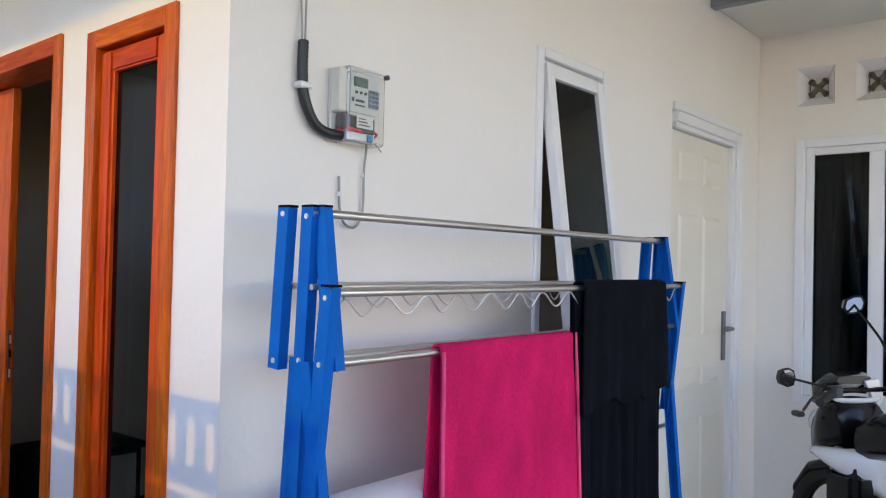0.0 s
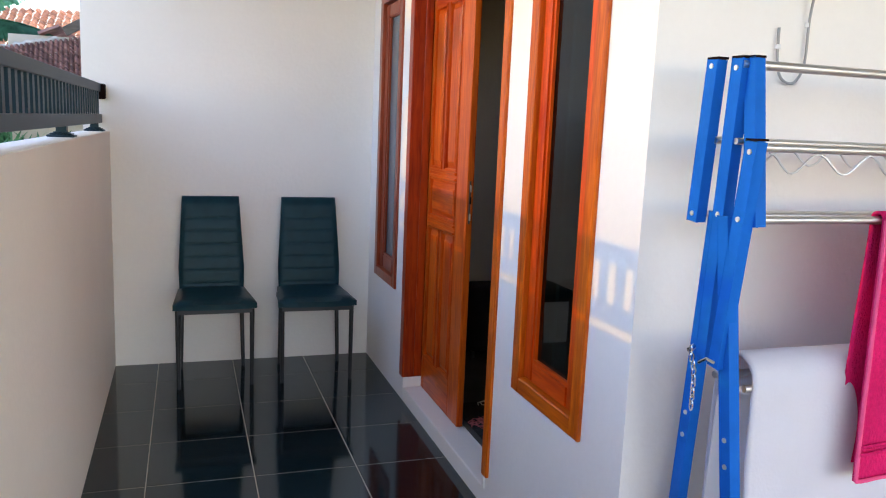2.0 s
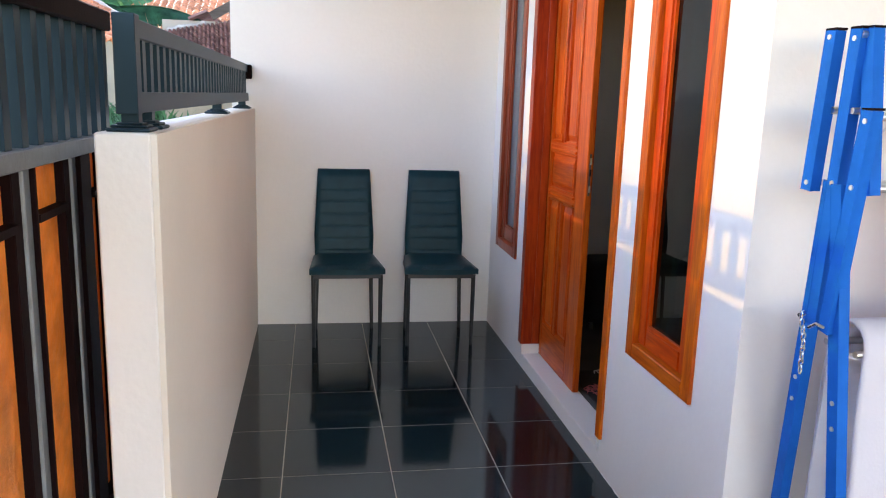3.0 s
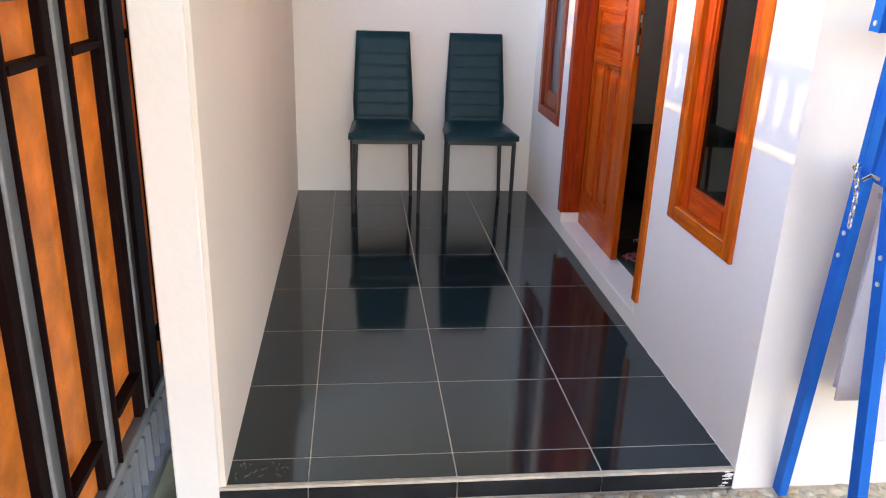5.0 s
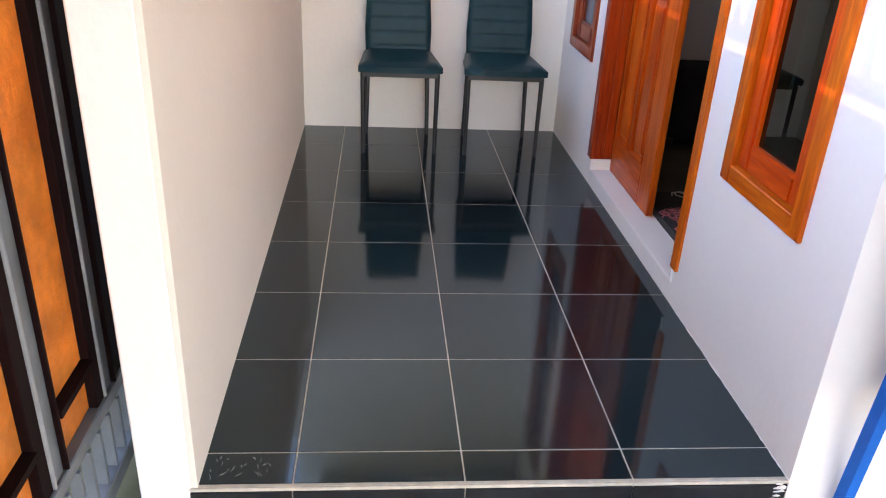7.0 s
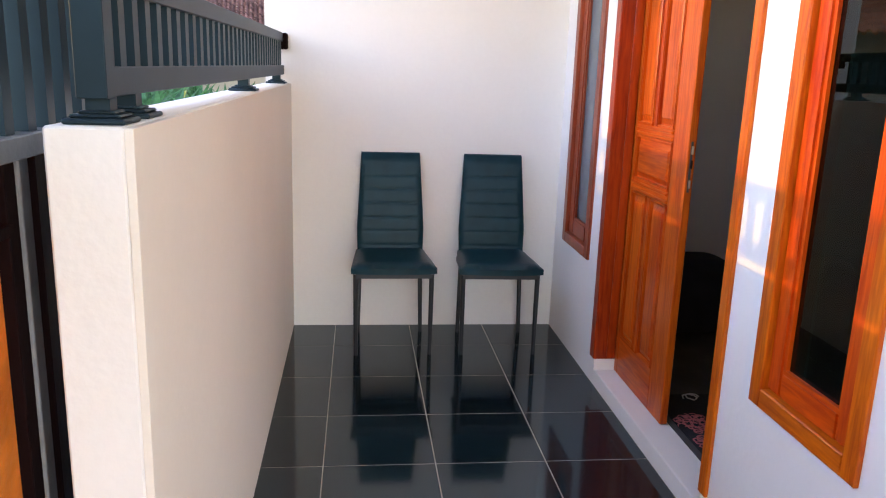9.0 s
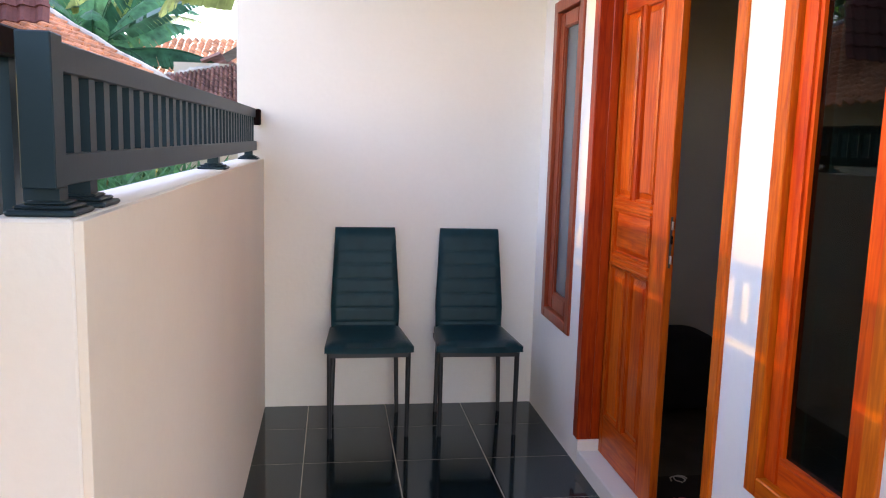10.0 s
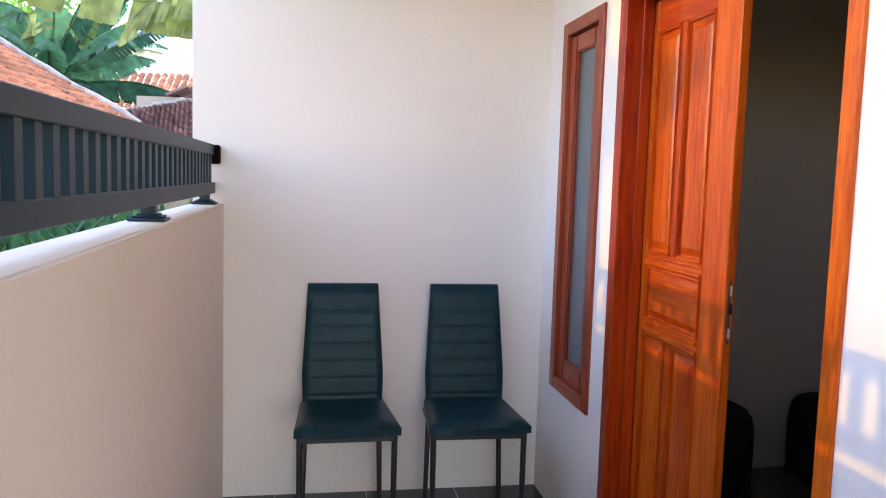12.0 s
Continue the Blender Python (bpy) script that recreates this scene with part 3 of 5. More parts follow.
def vent_block(h):
    v = tagged(empty("vent_block"), "white square vent block with a dark cross grille", "vent", group="vent blocks")
    y0, y1, z0, z1 = h
    cy, cz = (y0 + y1) / 2, (z0 + z1) / 2
    q = bmesh.new()
    o = [q.verts.new((EX - .006, y, z)) for y, z in ((y0, z0), (y1, z0), (y1, z1), (y0, z1))]
    i_ = [q.verts.new((EX + .07, cy + (y - cy) * .52, cz + (z - cz) * .52)) for y, z in ((y0, z0), (y1, z0), (y1, z1), (y0, z1))]
    for k in range(4):
        q.faces.new((o[k], o[(k + 1) % 4], i_[(k + 1) % 4], i_[k]))
    part("splay", q, WHITE_FRAME, v)
    g = part("grille", bx(EX + .085, EX + .10, cy - .03, cy + .03, cz - .03, cz + .03, bevel=.01), VENT_D, v, "weathered grey cross grille")
    for a in (45, 135, 225, 315):
        c, s_ = math.cos(radians(a)), math.sin(radians(a))
        q = beam(bmesh.new(), (EX + .062, cy, cz), (EX + .062, cy + .062 * c, cz + .062 * s_), .022, .03)
        part("arm", q, VENT_D, g)
        q = beam(bmesh.new(), (EX + .062, cy + .05 * c - .016 * s_, cz + .05 * s_ + .016 * c), (EX + .062, cy + .05 * c + .016 * s_, cz + .05 * s_ - .016 * c), .016, .03)
        part("arm", q, VENT_D, g)
    part("backing", bx(EX + .075, EX + .08, y0 + .05, y1 - .05, z0 + .05, z1 - .05), PLASTER_TOP, v)
vent_block(V1); vent_block(V2)

# ---- electricity meter, conduit and wires ----
meter = tagged(empty("electricity_meter"), "grey prepaid electricity meter in a clear plastic case on the wall", "meter")
MX0, MX1, MZ0, MZ1 = .305, .439, 1.784, 1.977
part("base_plate", bx(MX0 - .012, MX1 + .004, -.012, -.001, MZ0 + .002, MZ1 - .004, bevel=.003), OFFWHITE, meter)
part("side_case", bx(MX0 - .014, MX0 + .012, -.050, -.012, MZ0 + .075, MZ1 - .006, bevel=.004), mat("cream_meter_side", (.68, .66, .58), .5), meter)
part("body", bx(MX0 + .013, MX1 - .014, -.052, -.013, MZ0 + .072, MZ1 - .012, bevel=.006, seg=2), OFFWHITE, meter)
part("display", bx(MX0 + .028, MX0 + .076, -.055, -.052, MZ1 - .048, MZ1 - .024), LCD, meter, "grey-green display")
for k in range(3):
    part("button", bx(MX0 + .034 + k * .016, MX0 + .041 + k * .016, -.055, -.052, MZ1 - .066, MZ1 - .060), DARKGREY, meter)
part("print_bar", bx(MX0 + .022, MX0 + .030, -.0535, -.052, MZ1 - .088, MZ1 - .078), DARKGREY, meter)
part("print_bar", bx(MX0 + .036, MX0 + .066, -.0535, -.052, MZ1 - .087, MZ1 - .081), DARKGREY, meter)
part("print_bar", bx(MX0 + .034, MX0 + .068, -.0535, -.052, MZ1 - .098, MZ1 - .094), DARKGREY, meter)
kp = part("keypad", bx(MX1 - .056, MX1 - .018, -.056, -.052, MZ1 - .098, MZ1 - .050, bevel=.002), mat("keypad_grey", (.32, .36, .40), .5), meter)
for r_ in range(4):
    for c_ in range(3):
        part("key", bx(MX1 - .053 + c_ * .0115, MX1 - .045 + c_ * .0115, -.059, -.056, MZ1 - .095 + r_ * .0115, MZ1 - .088 + r_ * .0115), KEYPAD, kp)
part("terminal_cover", bx(MX0 + .004, MX1 - .020, -.046, -.013, MZ0 + .030, MZ0 + .071, bevel=.003), DARKGREY, meter)
part("label", bx(MX0 + .046, MX1 - .030, -.048, -.046, MZ0 + .042, MZ0 + .074), PAPER, meter, "white printed label")
for k in range(3):
    part("print_bar", bx(MX0 + .052, MX1 - .042 - k * .008, -.0485, -.048, MZ0 + .048 + k * .008, MZ0 + .051 + k * .008), DARKGREY, meter)
part("breaker", bx(MX0 + .012, MX1 - .026, -.050, -.013, MZ0 + .006, MZ0 + .028, bevel=.002), PAPER, meter, "white circuit breaker")
part("breaker_switch", bx(MX1 - .056, MX1 - .036, -.056, -.050, MZ0 + .008, MZ0 + .026, bevel=.002), BLUEW, meter, "blue breaker switch")
for k in range(3):
    part("red_lead", tb([(MX0 - .004, -.03, MZ0 + .022 + k * .004), (MX0 + .018, -.045, MZ0 + .040 - k * .004), (MX0 + .040 + k * .008, -.050, MZ0 + .034), (MX0 + .045 + k * .012, -.047, MZ0 + .028)], .003, 6), REDW, meter, "red wire")
part("red_lead", tb([(MX1 - .024, -.04, MZ0 + .02), (MX1 - .012, -.045, MZ0 + .032), (MX1 - .018, -.03, MZ0 + .045)], .004, 6), REDW, meter, "red wire")
q = bx(MX0 + .002, MX1 + .002, -.062, -.004, MZ0, MZ1 - .001, bevel=.006)
cl_ = part("clear_cover", q, CLEAR, meter, "clear plastic cover")
cl_.visible_shadow = False
sol = cl_.modifiers.new("shell", "SOLIDIFY"); sol.thickness = .002
part("cover_screw", tb([(MX1 - .006, -.066, MZ1 - .012), (MX1 - .006, -.076, MZ1 - .012)], .007, 8), DARKGREY, meter)
def arc(pts, n=8):
    """A smooth line through the points."""
    P = [Vector(p) for p in pts]
    P = [P[0] * 2 - P[1]] + P + [P[-1] * 2 - P[-2]]
    out = []
    for i in range(1, len(P) - 2):
        for k in range(n):
            t = k / n
            a, b, c, d = P[i - 1:i + 3]
            out.append(.5 * ((2 * b) + (c - a) * t + (2 * a - 5 * b + 4 * c - d) * t * t + (3 * b - a - 3 * c + d) * t ** 3))
    return out + [P[-2]]
con = tagged(empty("meter_conduit"), "bent black corrugated conduit feeding the meter", "conduit")
line = arc([(.198, -.016, 2.018), (.198, -.016, 1.94), (.204, -.018, 1.88), (.230, -.022, 1.825), (.268, -.026, 1.803), (.318, -.028, 1.802)], 14)
part("hose", tb(line, .014, 12, radii=[.0125 + .0012 * (k % 2) for k in range(len(line))]), CONDUIT, con, smooth=True, sharp=2)
part("clip", bx(.178, .218, -.033, -.002, 1.900, 1.916, bevel=.004), PAPER, con, "white pipe clip")
for k, dx in enumerate((-.004, .004)):
    part("lead_wire", tb(arc([(.199 + dx, -.016, 2.01), (.197 + dx * 2, -.014, 2.2), (.204 - dx, -.012, 2.6), (.204 + dx, -.012, 3.0)], 5), .0028, 6), WIRE, con, "thin grey supply wire")
ew_ = tagged(empty("earth_wire"), "thin grey earth wire looping down the wall", "wire")
part("strand", tb(arc([(.415, -.02, 1.784), (.415, -.012, 1.72), (.417, -.01, 1.64), (.410, -.01, 1.60), (.385, -.012, 1.572), (.350, -.012, 1.580), (.334, -.010, 1.62), (.331, -.008, 1.70)], 7), .0035, 6), WIRE, ew_, smooth=True)
for x, z in ((.416, 1.712), (.333, 1.655)):
    part("wire_clip", bx(x - .006, x + .006, -.014, -.002, z - .006, z + .006, bevel=.002), PAPER, ew_)
part("loose_end", tb(arc([(.448, -.012, 1.80), (.464, -.012, 1.792), (.480, -.01, 1.780)], 4), .0018, 5), WIRE, ew_)

# ---- drying rack ----
rack = tagged(empty("drying_rack"), "folding blue steel drying rack with aluminium rods by the wall", "drying rack")
RX0, RX1 = .045, 1.738
BARS = [("upper_bar", (-.182, 1.594), (-.160, 1.252), -.010, (.04, .95)), ("upper_bar", (-.240, 1.594), (-.212, .955), .006, (.03, .50)), ("upper_bar", (-.258, 1.594), (-.310, 1.258), .020, ()),
        ("upper_bar", (-.318, 1.430), (-.268, .955), -.004, (.045, .33)), ("leg", (-.205, 1.275), (-.030, .0), .012, (.37, .415)), ("leg", (-.258, 1.275), (-.380, .0), -.008, (.37, .415))]
def channel(p, q, side):
    """A folded steel channel: web and two flanges."""
    b = bmesh.new()
    d = (Vector(q) - Vector(p)).normalized()
    t = Vector((1, 0, 0)).cross(d)
    beam(b, p, q, .034, .003, bevel=.001)
    for s_ in (-1, 1):
        o = t * (.0155 * s_) + Vector((side * .012, 0, 0))
        beam(b, Vector(p) + o, Vector(q) + o, .003, .021)
    return b
for X, sg in ((RX0, 1), (RX1, -1)):
    for n, a, b_, dx, rv in BARS:
        p, q = Vector((X + sg * (dx - .012), a[0], a[1])), Vector((X + sg * (dx - .012), b_[0], b_[1]))
        if n == "leg":
            q.x += .070 if sg > 0 else -.012
        bar = part(n, channel(p, q, sg), BLUE, rack)
        for f_ in rv:
            c_ = p + (q - p) * f_
            part("rivet", tb([(c_.x, c_.y, c_.z), (c_.x - sg * .0045, c_.y, c_.z)], .0058, 8), HOOKWIRE, bar, "pale steel rivet")
        if n == "upper_bar":
            part("end_cap", beam(bmesh.new(), p + Vector((sg * .011, 0, 0)), p + Vector((sg * .011, 0, .005)), .036, .026), BLACK_STEEL2, bar, "dark end cap")
def rod(y, z, r=.0085, n="rod", mm=None):
    part(n, tb([(RX0 + (.07 if z < 1 else -.005), y, z), (RX1 + .005, y, z)], r, 12), mm or ALU, rack, smooth=True)
RODS = ((-.250, 1.582, .010), (-.318, 1.418, .009), (-.190, 1.428, .008), (-.255, 1.428, .007), (-.302, 1.272, .009), (-.162, 1.268, .008), (-.225, 1.272, .008), (-.268, .900, .008), (-.168, .900, .008))
for r_ in RODS:
    rod(*r_)
def wavy(y, z, ph, amp=.032):
    pts = [(RX0 + .03 + (RX1 - RX0 - .06) * k / 150, y + .006 * math.sin(k * .21 + ph), z - amp * (.5 - .5 * math.cos(k / 150 * 2 * math.pi * 13 + ph))) for k in range(151)]
    part("hook_wire", tb(pts, .0026, 6), HOOKWIRE, rack, "wavy wire for hangers", smooth=True)
wavy(-.316, 1.408, 0, .040); wavy(-.255, 1.420, 1.7, .038)
# chain between the legs
ch = part("chain", tb([(RX0 - .004, -.185, .975), (RX0 - .022, -.192, .970)], .006, 8), CHROME, rack, "short steel chain")
part("chain_hook", tb([(RX0 - .016, -.272, .965), (RX0 - .028, -.262, .972), (RX0 - .026, -.235, .955)], .0045, 8), CHROME, ch)
for k in range(9):
    zc = .972 - k * .015
    yc = -.200 - .020 * math.sin(min(k, 5) * .35)
    ring = [(RX0 - .024 + (.005 * math.cos(a) if k % 2 else 0), yc + (0 if k % 2 else .005 * math.cos(a)), zc + .011 * math.sin(a)) for a in (2 * math.pi * j / 12 for j in range(13))]
    part("link", tb(ring, .0018, 5), CHROME, ch)

# ---- laundry ----
def drape(name, material, x0, x1, top, front_y, front_z, back_y, back_z, label, cat, amp=.008, folds=5, flare=0.0, ragged=0.0, nx=70, nz=46, seed=1, th=.006, slope=0.0):
    """Cloth hung over a rod: front drop, fold, back drop, with soft vertical folds."""
    b = bmesh.new()
    path = []
    for k in range(nz + 1):
        path.append((0, k / nz))
    for k in range(1, 7):
        path.append((1, k / 7))
    for k in range(nz + 1):
        path.append((2, k / nz))
    grid = []
    for i in range(nx + 1):
        u = i / nx
        col = []
        for s_, t in path:
            wob = math.sin(u * folds * 6.283 + seed) + .5 * math.sin(u * folds * 2.3 * 6.283 + seed * 2.1)
            if s_ == 0:
                zb = front_z + slope * u + ragged * noise.noise(Vector((u * 5, seed, 0)))
                z = zb + (top - zb) * t
                d = (1 - t)
                y = front_y - amp * wob * d - .01 * d
            elif s_ == 1:
                a = math.pi * t
                z = top + abs(front_y - back_y) * .5 * math.sin(a) * .9
                y = (front_y + back_y) / 2 + (front_y - back_y) / 2 * math.cos(a)
                d = 0
            else:
                zb = back_z + slope * u + ragged * noise.noise(Vector((u * 5, seed + 3, 0)))
                z = top + (zb - top) * t
                d = t
                y = back_y + amp * wob * d + .006 * d
            x = x0 + (x1 - x0) * u + flare * (u - .5) * d + .006 * noise.noise(Vector((u * 3, z * 4, seed)))
            y += .006 * noise.noise(Vector((x * 6, z * 5, seed + 7)))
            col.append(b.verts.new((x, y, z)))
        grid.append(col)
    for a, c in zip(grid, grid[1:]):
        for k in range(len(path) - 1):
            b.faces.new((a[k], c[k], c[k + 1], a[k + 1]))
    ob = part(name, b, material, None, smooth=True, sharp=2)
    m = ob.modifiers.new("thick", "SOLIDIFY"); m.thickness = th
    return tagged(ob, label, cat)
towel = drape("towel", PINK, .388, .992, 1.276, -.320, .690, -.284, .705, "pink terry towel hung over a rod of the rack", "towel", amp=.007, folds=2.2, seed=.7, slope=.015, flare=.02)
for z in (.755, .772):
    q = bmesh.new()
    pr = None
    for i in range(61):
        u = i / 60
        wob = math.sin(u * 2.2 * 6.283 + .7) + .5 * math.sin(u * 2.2 * 2.3 * 6.283 + 1.4)
        d = (1.274 - z) / .57
        p = Vector((.387 + .604 * u + .02 * (u - .5) * d, -.3295 - .007 * wob * d - .01 * d, z + .014 * u))
        cur = [q.verts.new(p + Vector((0, a, c))) for a, c in ((0, -.004), (-.004, 0), (0, .004))]
        if pr:
            for k in range(2):
                q.faces.new((pr[k], cur[k], cur[k + 1], pr[k + 1]))
        pr = cur
    part("woven_band", q, PINK, towel, smooth=True)
def front_edge(u, z):
    wob = math.sin(u * 2.2 * 6.283 + .7) + .5 * math.sin(u * 2.2 * 2.3 * 6.283 + 1.4)
    d = (1.276 - z) / .586
    x = .388 + .604 * u + .02 * (u - .5) * d + .006 * noise.noise(Vector((u * 3, z * 4, .7)))
    return Vector((x, -.325 - .007 * wob * d - .01 * d + .006 * noise.noise(Vector((x * 6, z * 5, 7.7))), z))


for u in (0, 1):
    part("side_hem", tb([front_edge(u, .692 + .015 * u + (1.274 - .692) * k / 24) for k in range(25)], .0048, 7), PINK_EDGE, towel, "pale rolled side hem", smooth=True)
part("bottom_hem", tb([front_edge(k / 40, .692 + .015 * k / 40) for k in range(41)], .0045, 7), PINK_EDGE, towel, "pale rolled bottom hem", smooth=True)
dress = drape("black_dress", BLACKCLOTH, 1.012, 1.565, 1.422, -.344, 1.05, -.296, .62, "long black two-tiered pleated dress hung over a rod of the rack", "garment", amp=.007, folds=3.1, seed=2.2, ragged=.05, flare=.05)
tier = drape("lower_tier", BLACKCLOTH, .985, 1.575, 1.405, -.325, .60, -.308, .66, "", "", amp=.017, folds=6.3, seed=4.1, ragged=.08, slope=.02)
for key in ("label", "category", "group", "kind"):
    if key in tier:
        del tier[key]
tier.parent = dress
drape("white_sheet", WHITECLOTH, .130, 1.06, .911, -.280, .34, -.156, .40, "plain white sheet draped over two rods of the rack", "sheet", amp=.008, folds=1.6, seed=1.3)
# inside of the sheet's back drop as its own piece, shade coloured in grey
q = bmesh.new()
pr = None
R = .06
prof = [(-.172, .38)] + [(-.172, .38 + (.888 - R - .38) * k / 6) for k in range(1, 7)] + [(-.172 - R + R * math.cos(a), .888 - R + R * math.sin(a)) for a in (math.pi / 2 * k / 8 for k in range(1, 9))] + [(-.262, .890)]
for x in (.118, .5, 1.05):
    cur = [q.verts.new((x + .004 * math.sin(z * 9), y, z)) for y, z in prof]
    if pr:
        for k in range(len(prof) - 1):
            q.faces.new((pr[k], cur[k], cur[k + 1], pr[k + 1]))
    pr = cur
g = part("sheet_inner_face", q, SHEET_SHADE, None, smooth=True)
m = g.modifiers.new("thick", "SOLIDIFY"); m.thickness = .006
tagged(g, "inner face of the white sheet, coloured grey for its shade", "cloth")

# ---- dining chairs ----
def chair():
    c = empty("dining_chair")
    tagged(c, "black leatherette dining chair with thin steel legs on the porch", "chair", group="porch chairs")
    # seat: soft pad, wider at the front
    b = bmesh.new()
    n = 12
    rows = []
    for j in range(n + 1):
        v = j / n
        w = .205 - .030 * v
        row = []
        for i in range(n + 1):
            u = i / n * 2 - 1
            ed = max(abs(u), abs(v * 2 - 1))
            z = .452 + .008 * (1 - ed ** 4) - .012 * max(0, ed - .85) / .15
            row.append(b.verts.new((u * w, -.37 + .39 * v - (.018 * (1 - u * u) if j == 0 else 0), z)))
        rows.append(row)
    for a, d in zip(rows, rows[1:]):
        for k in range(n):
            b.faces.new((a[k], a[k + 1], d[k + 1], d[k]))
    ext = bmesh.ops.extrude_face_region(b, geom=b.faces[:])
    for v in ext["geom"]:
        if isinstance(v, bmesh.types.BMVert):
            v.co.z = .412
    part("seat", b, LEATHER, c, smooth=True, sharp=1.2)
    # back: tapered upholstered board, leaning, with stitched channels
    b = bmesh.new()
    US = (-1, -.965, -.8, -.6, -.4, -.2, 0, .2, .4, .6, .8, .965, 1)
    zs = sorted({0.0, .012, .988, 1.0, *[g + d for g in (.09, .23, .37, .51, .65, .78) for d in (-.035, -.008, 0, .008, .035)], .9})
    G = (.09, .23, .37, .51, .65, .78)
    grid = []
    def half(t):
        return .172 - .022 * min(max((t - .25) / .75, 0), 1) - .004 * (1 - min(t / .25, 1))
    for t in zs:
        z = .425 + .515 * t
        lean = .005 + .075 * t ** 1.3
        w = half(t)
        r_ = []
        for u in US:
            ed = max(0, (abs(u) - .965) / .035)
            groove = .0016 if any(abs(t - g) < .001 for g in G) and abs(u) < .9 else 0
            round_top = .007 * (1 if t in (0.0, 1.0) else 0)
            r_.append((u * w, lean - .018 + groove + .007 * ed + round_top, z))
        grid.append(r_)
    fr = [[b.verts.new(p) for p in r_] for r_ in grid]
    bk = [[b.verts.new((p[0], .005 + .075 * t ** 1.3 + .016, p[2])) for p in r_] for r_, t in zip(grid, zs)]
    for a, d in zip(fr, fr[1:]):
        for k in range(12):
            b.faces.new((a[k], a[k + 1], d[k + 1], d[k]))
    for a, d in zip(bk, bk[1:]):
        for k in range(12):
            b.faces.new((a[k], d[k], d[k + 1], a[k + 1]))
    for k in range(12):
        b.faces.new((fr[0][k], bk[0][k], bk[0][k + 1], fr[0][k + 1])); b.faces.new((fr[-1][k], fr[-1][k + 1], bk[-1][k + 1], bk[-1][k]))
    for j in range(len(zs) - 1):
        for k in (0, 12):
            b.faces.new((fr[j][k], fr[j + 1][k], bk[j + 1][k], bk[j][k]))
    part("backrest", b, LEATHER, c, smooth=True, sharp=.9)
    for t in G:
        part("seam", tb([(-.138, -.0112 + .075 * t ** 1.3, .425 + .515 * t), (.138, -.0112 + .075 * t ** 1.3, .425 + .515 * t)], .0011, 5), LEATHER, c)
    for sx in (-1, 1):
        part("leg", tb([(sx * .182, -.345, .405), (sx * .180, -.352, 0.0)], .0125, 10, radii=[.0125, .0105]), CHAIR_STEEL, c, smooth=True)
        part("leg", tb([(sx * .150, .004, .44), (sx * .156, -.005, .40), (sx * .165, -.022, 0.0)], .0125, 10, radii=[.0125, .0125, .0105]), CHAIR_STEEL, c, smooth=True)
        part("side_rail", bx(sx * .172 - .010, sx * .172 + .010, -.345, .0, .388, .410), CHAIR_STEEL, c)
    part("front_rail", bx(-.18, .18, -.357, -.335, .386, .410), CHAIR_STEEL, c)
    part("back_rail", bx(-.16, .16, -.012, .008, .388, .410), CHAIR_STEEL, c)
    return c
c1 = chair()
c1.matrix_basis = pose(-.897, BACK - .100, ZP, 0, 0, 1.0)
c2 = copy_thing(c1, pose(-.368, BACK - .108, ZP, 0, 0, -1.2))

# ---- railing on the boundary wall ----
RXC = -1.455
rail = tagged(empty("wall_railing"), "dark grey steel railing on the boundary wall", "railing")
for z0, z1, n in ((1.375, 1.420, "bottom_rail"), (1.533, 1.575, "top_rail")):
    part(n, bx(RXC - .02, RXC + .02, .0785, BACK - .004, z0, z1, bevel=.002), BLACK_STEEL, rail)
part("end_post", bx(RXC - .023, RXC + .023, .032, .078, 1.373, 1.583, bevel=.002), BLACK_STEEL, rail)
pm = None
y = .1485
while y < BACK - .06:
    if pm is None:
        pm = part("bar", bx(RXC - .016, RXC + .016, -.016, .016, 1.417, 1.536), BLACK_STEEL, rail)
        pm.location = (0, y, 0)
    else:
        o = new("bar", pm.data); o.parent = rail; o.location = (0, y, 0)
    y += .0805
for y in (.075, .215, 1.58, 2.66):
    f = part("foot", bx(RXC - .018, RXC + .018, y - .018, y + .018, 1.337, 1.377), BLACK_STEEL, rail)
    q = bmesh.new()
    for r_, z0, z1 in ((.046, 1.3355, 1.344), (.038, 1.344, 1.350), (.028, 1.350, 1.355)):
        box(q, RXC - r_, RXC + r_, y - r_, y + r_, z0, z1, bevel=.003)
    part("base_plate", q, BLACK_STEEL, f)
part("wall_bracket", bx(RXC - .002, RXC + .042, BACK - .05, BACK - .002, 1.496, 1.574, bevel=.006), BLACK_STEEL2, rail)

# ---- gate ----
GX = -1.60
gate = tagged(empty("sliding_gate"), "black steel gate with orange fibre boards and pickets on top", "gate")
GY0, GY1 = -3.4, .33
part("top_cap", bx(GX - .03, GX + .03, GY0, GY1 + .08, 1.567, 1.615, bevel=.004), BLACK_STEEL2, gate)
part("middle_rail", bx(GX - .03, GX + .03, GY0, GY1 + .08, 1.278, 1.315, bevel=.003), GREY_STEEL, gate)
part("middle_rail", bx(GX - .035, GX + .012, GY0, GY1 + .08, .215, .25, bevel=.003), GREY_STEEL, gate)
part("bottom_rail", bx(GX - .025, GX + .025, GY0, GY1 + .08, .03, .075, bevel=.003), GREY_STEEL, gate)
pk = None
y = GY1 + .06
while y > GY0:
    if pk is None:
        pk = part("picket", bx(GX - .016, GX + .016, -.016, .016, 1.314, 1.568), BLACK_STEEL, gate); pk.location = (0, y, 0)
    else:
        o = new("picket", pk.data); o.parent = gate; o.location = (0, y, 0)
    y -= .083
pk = None
y = GY1 + .05
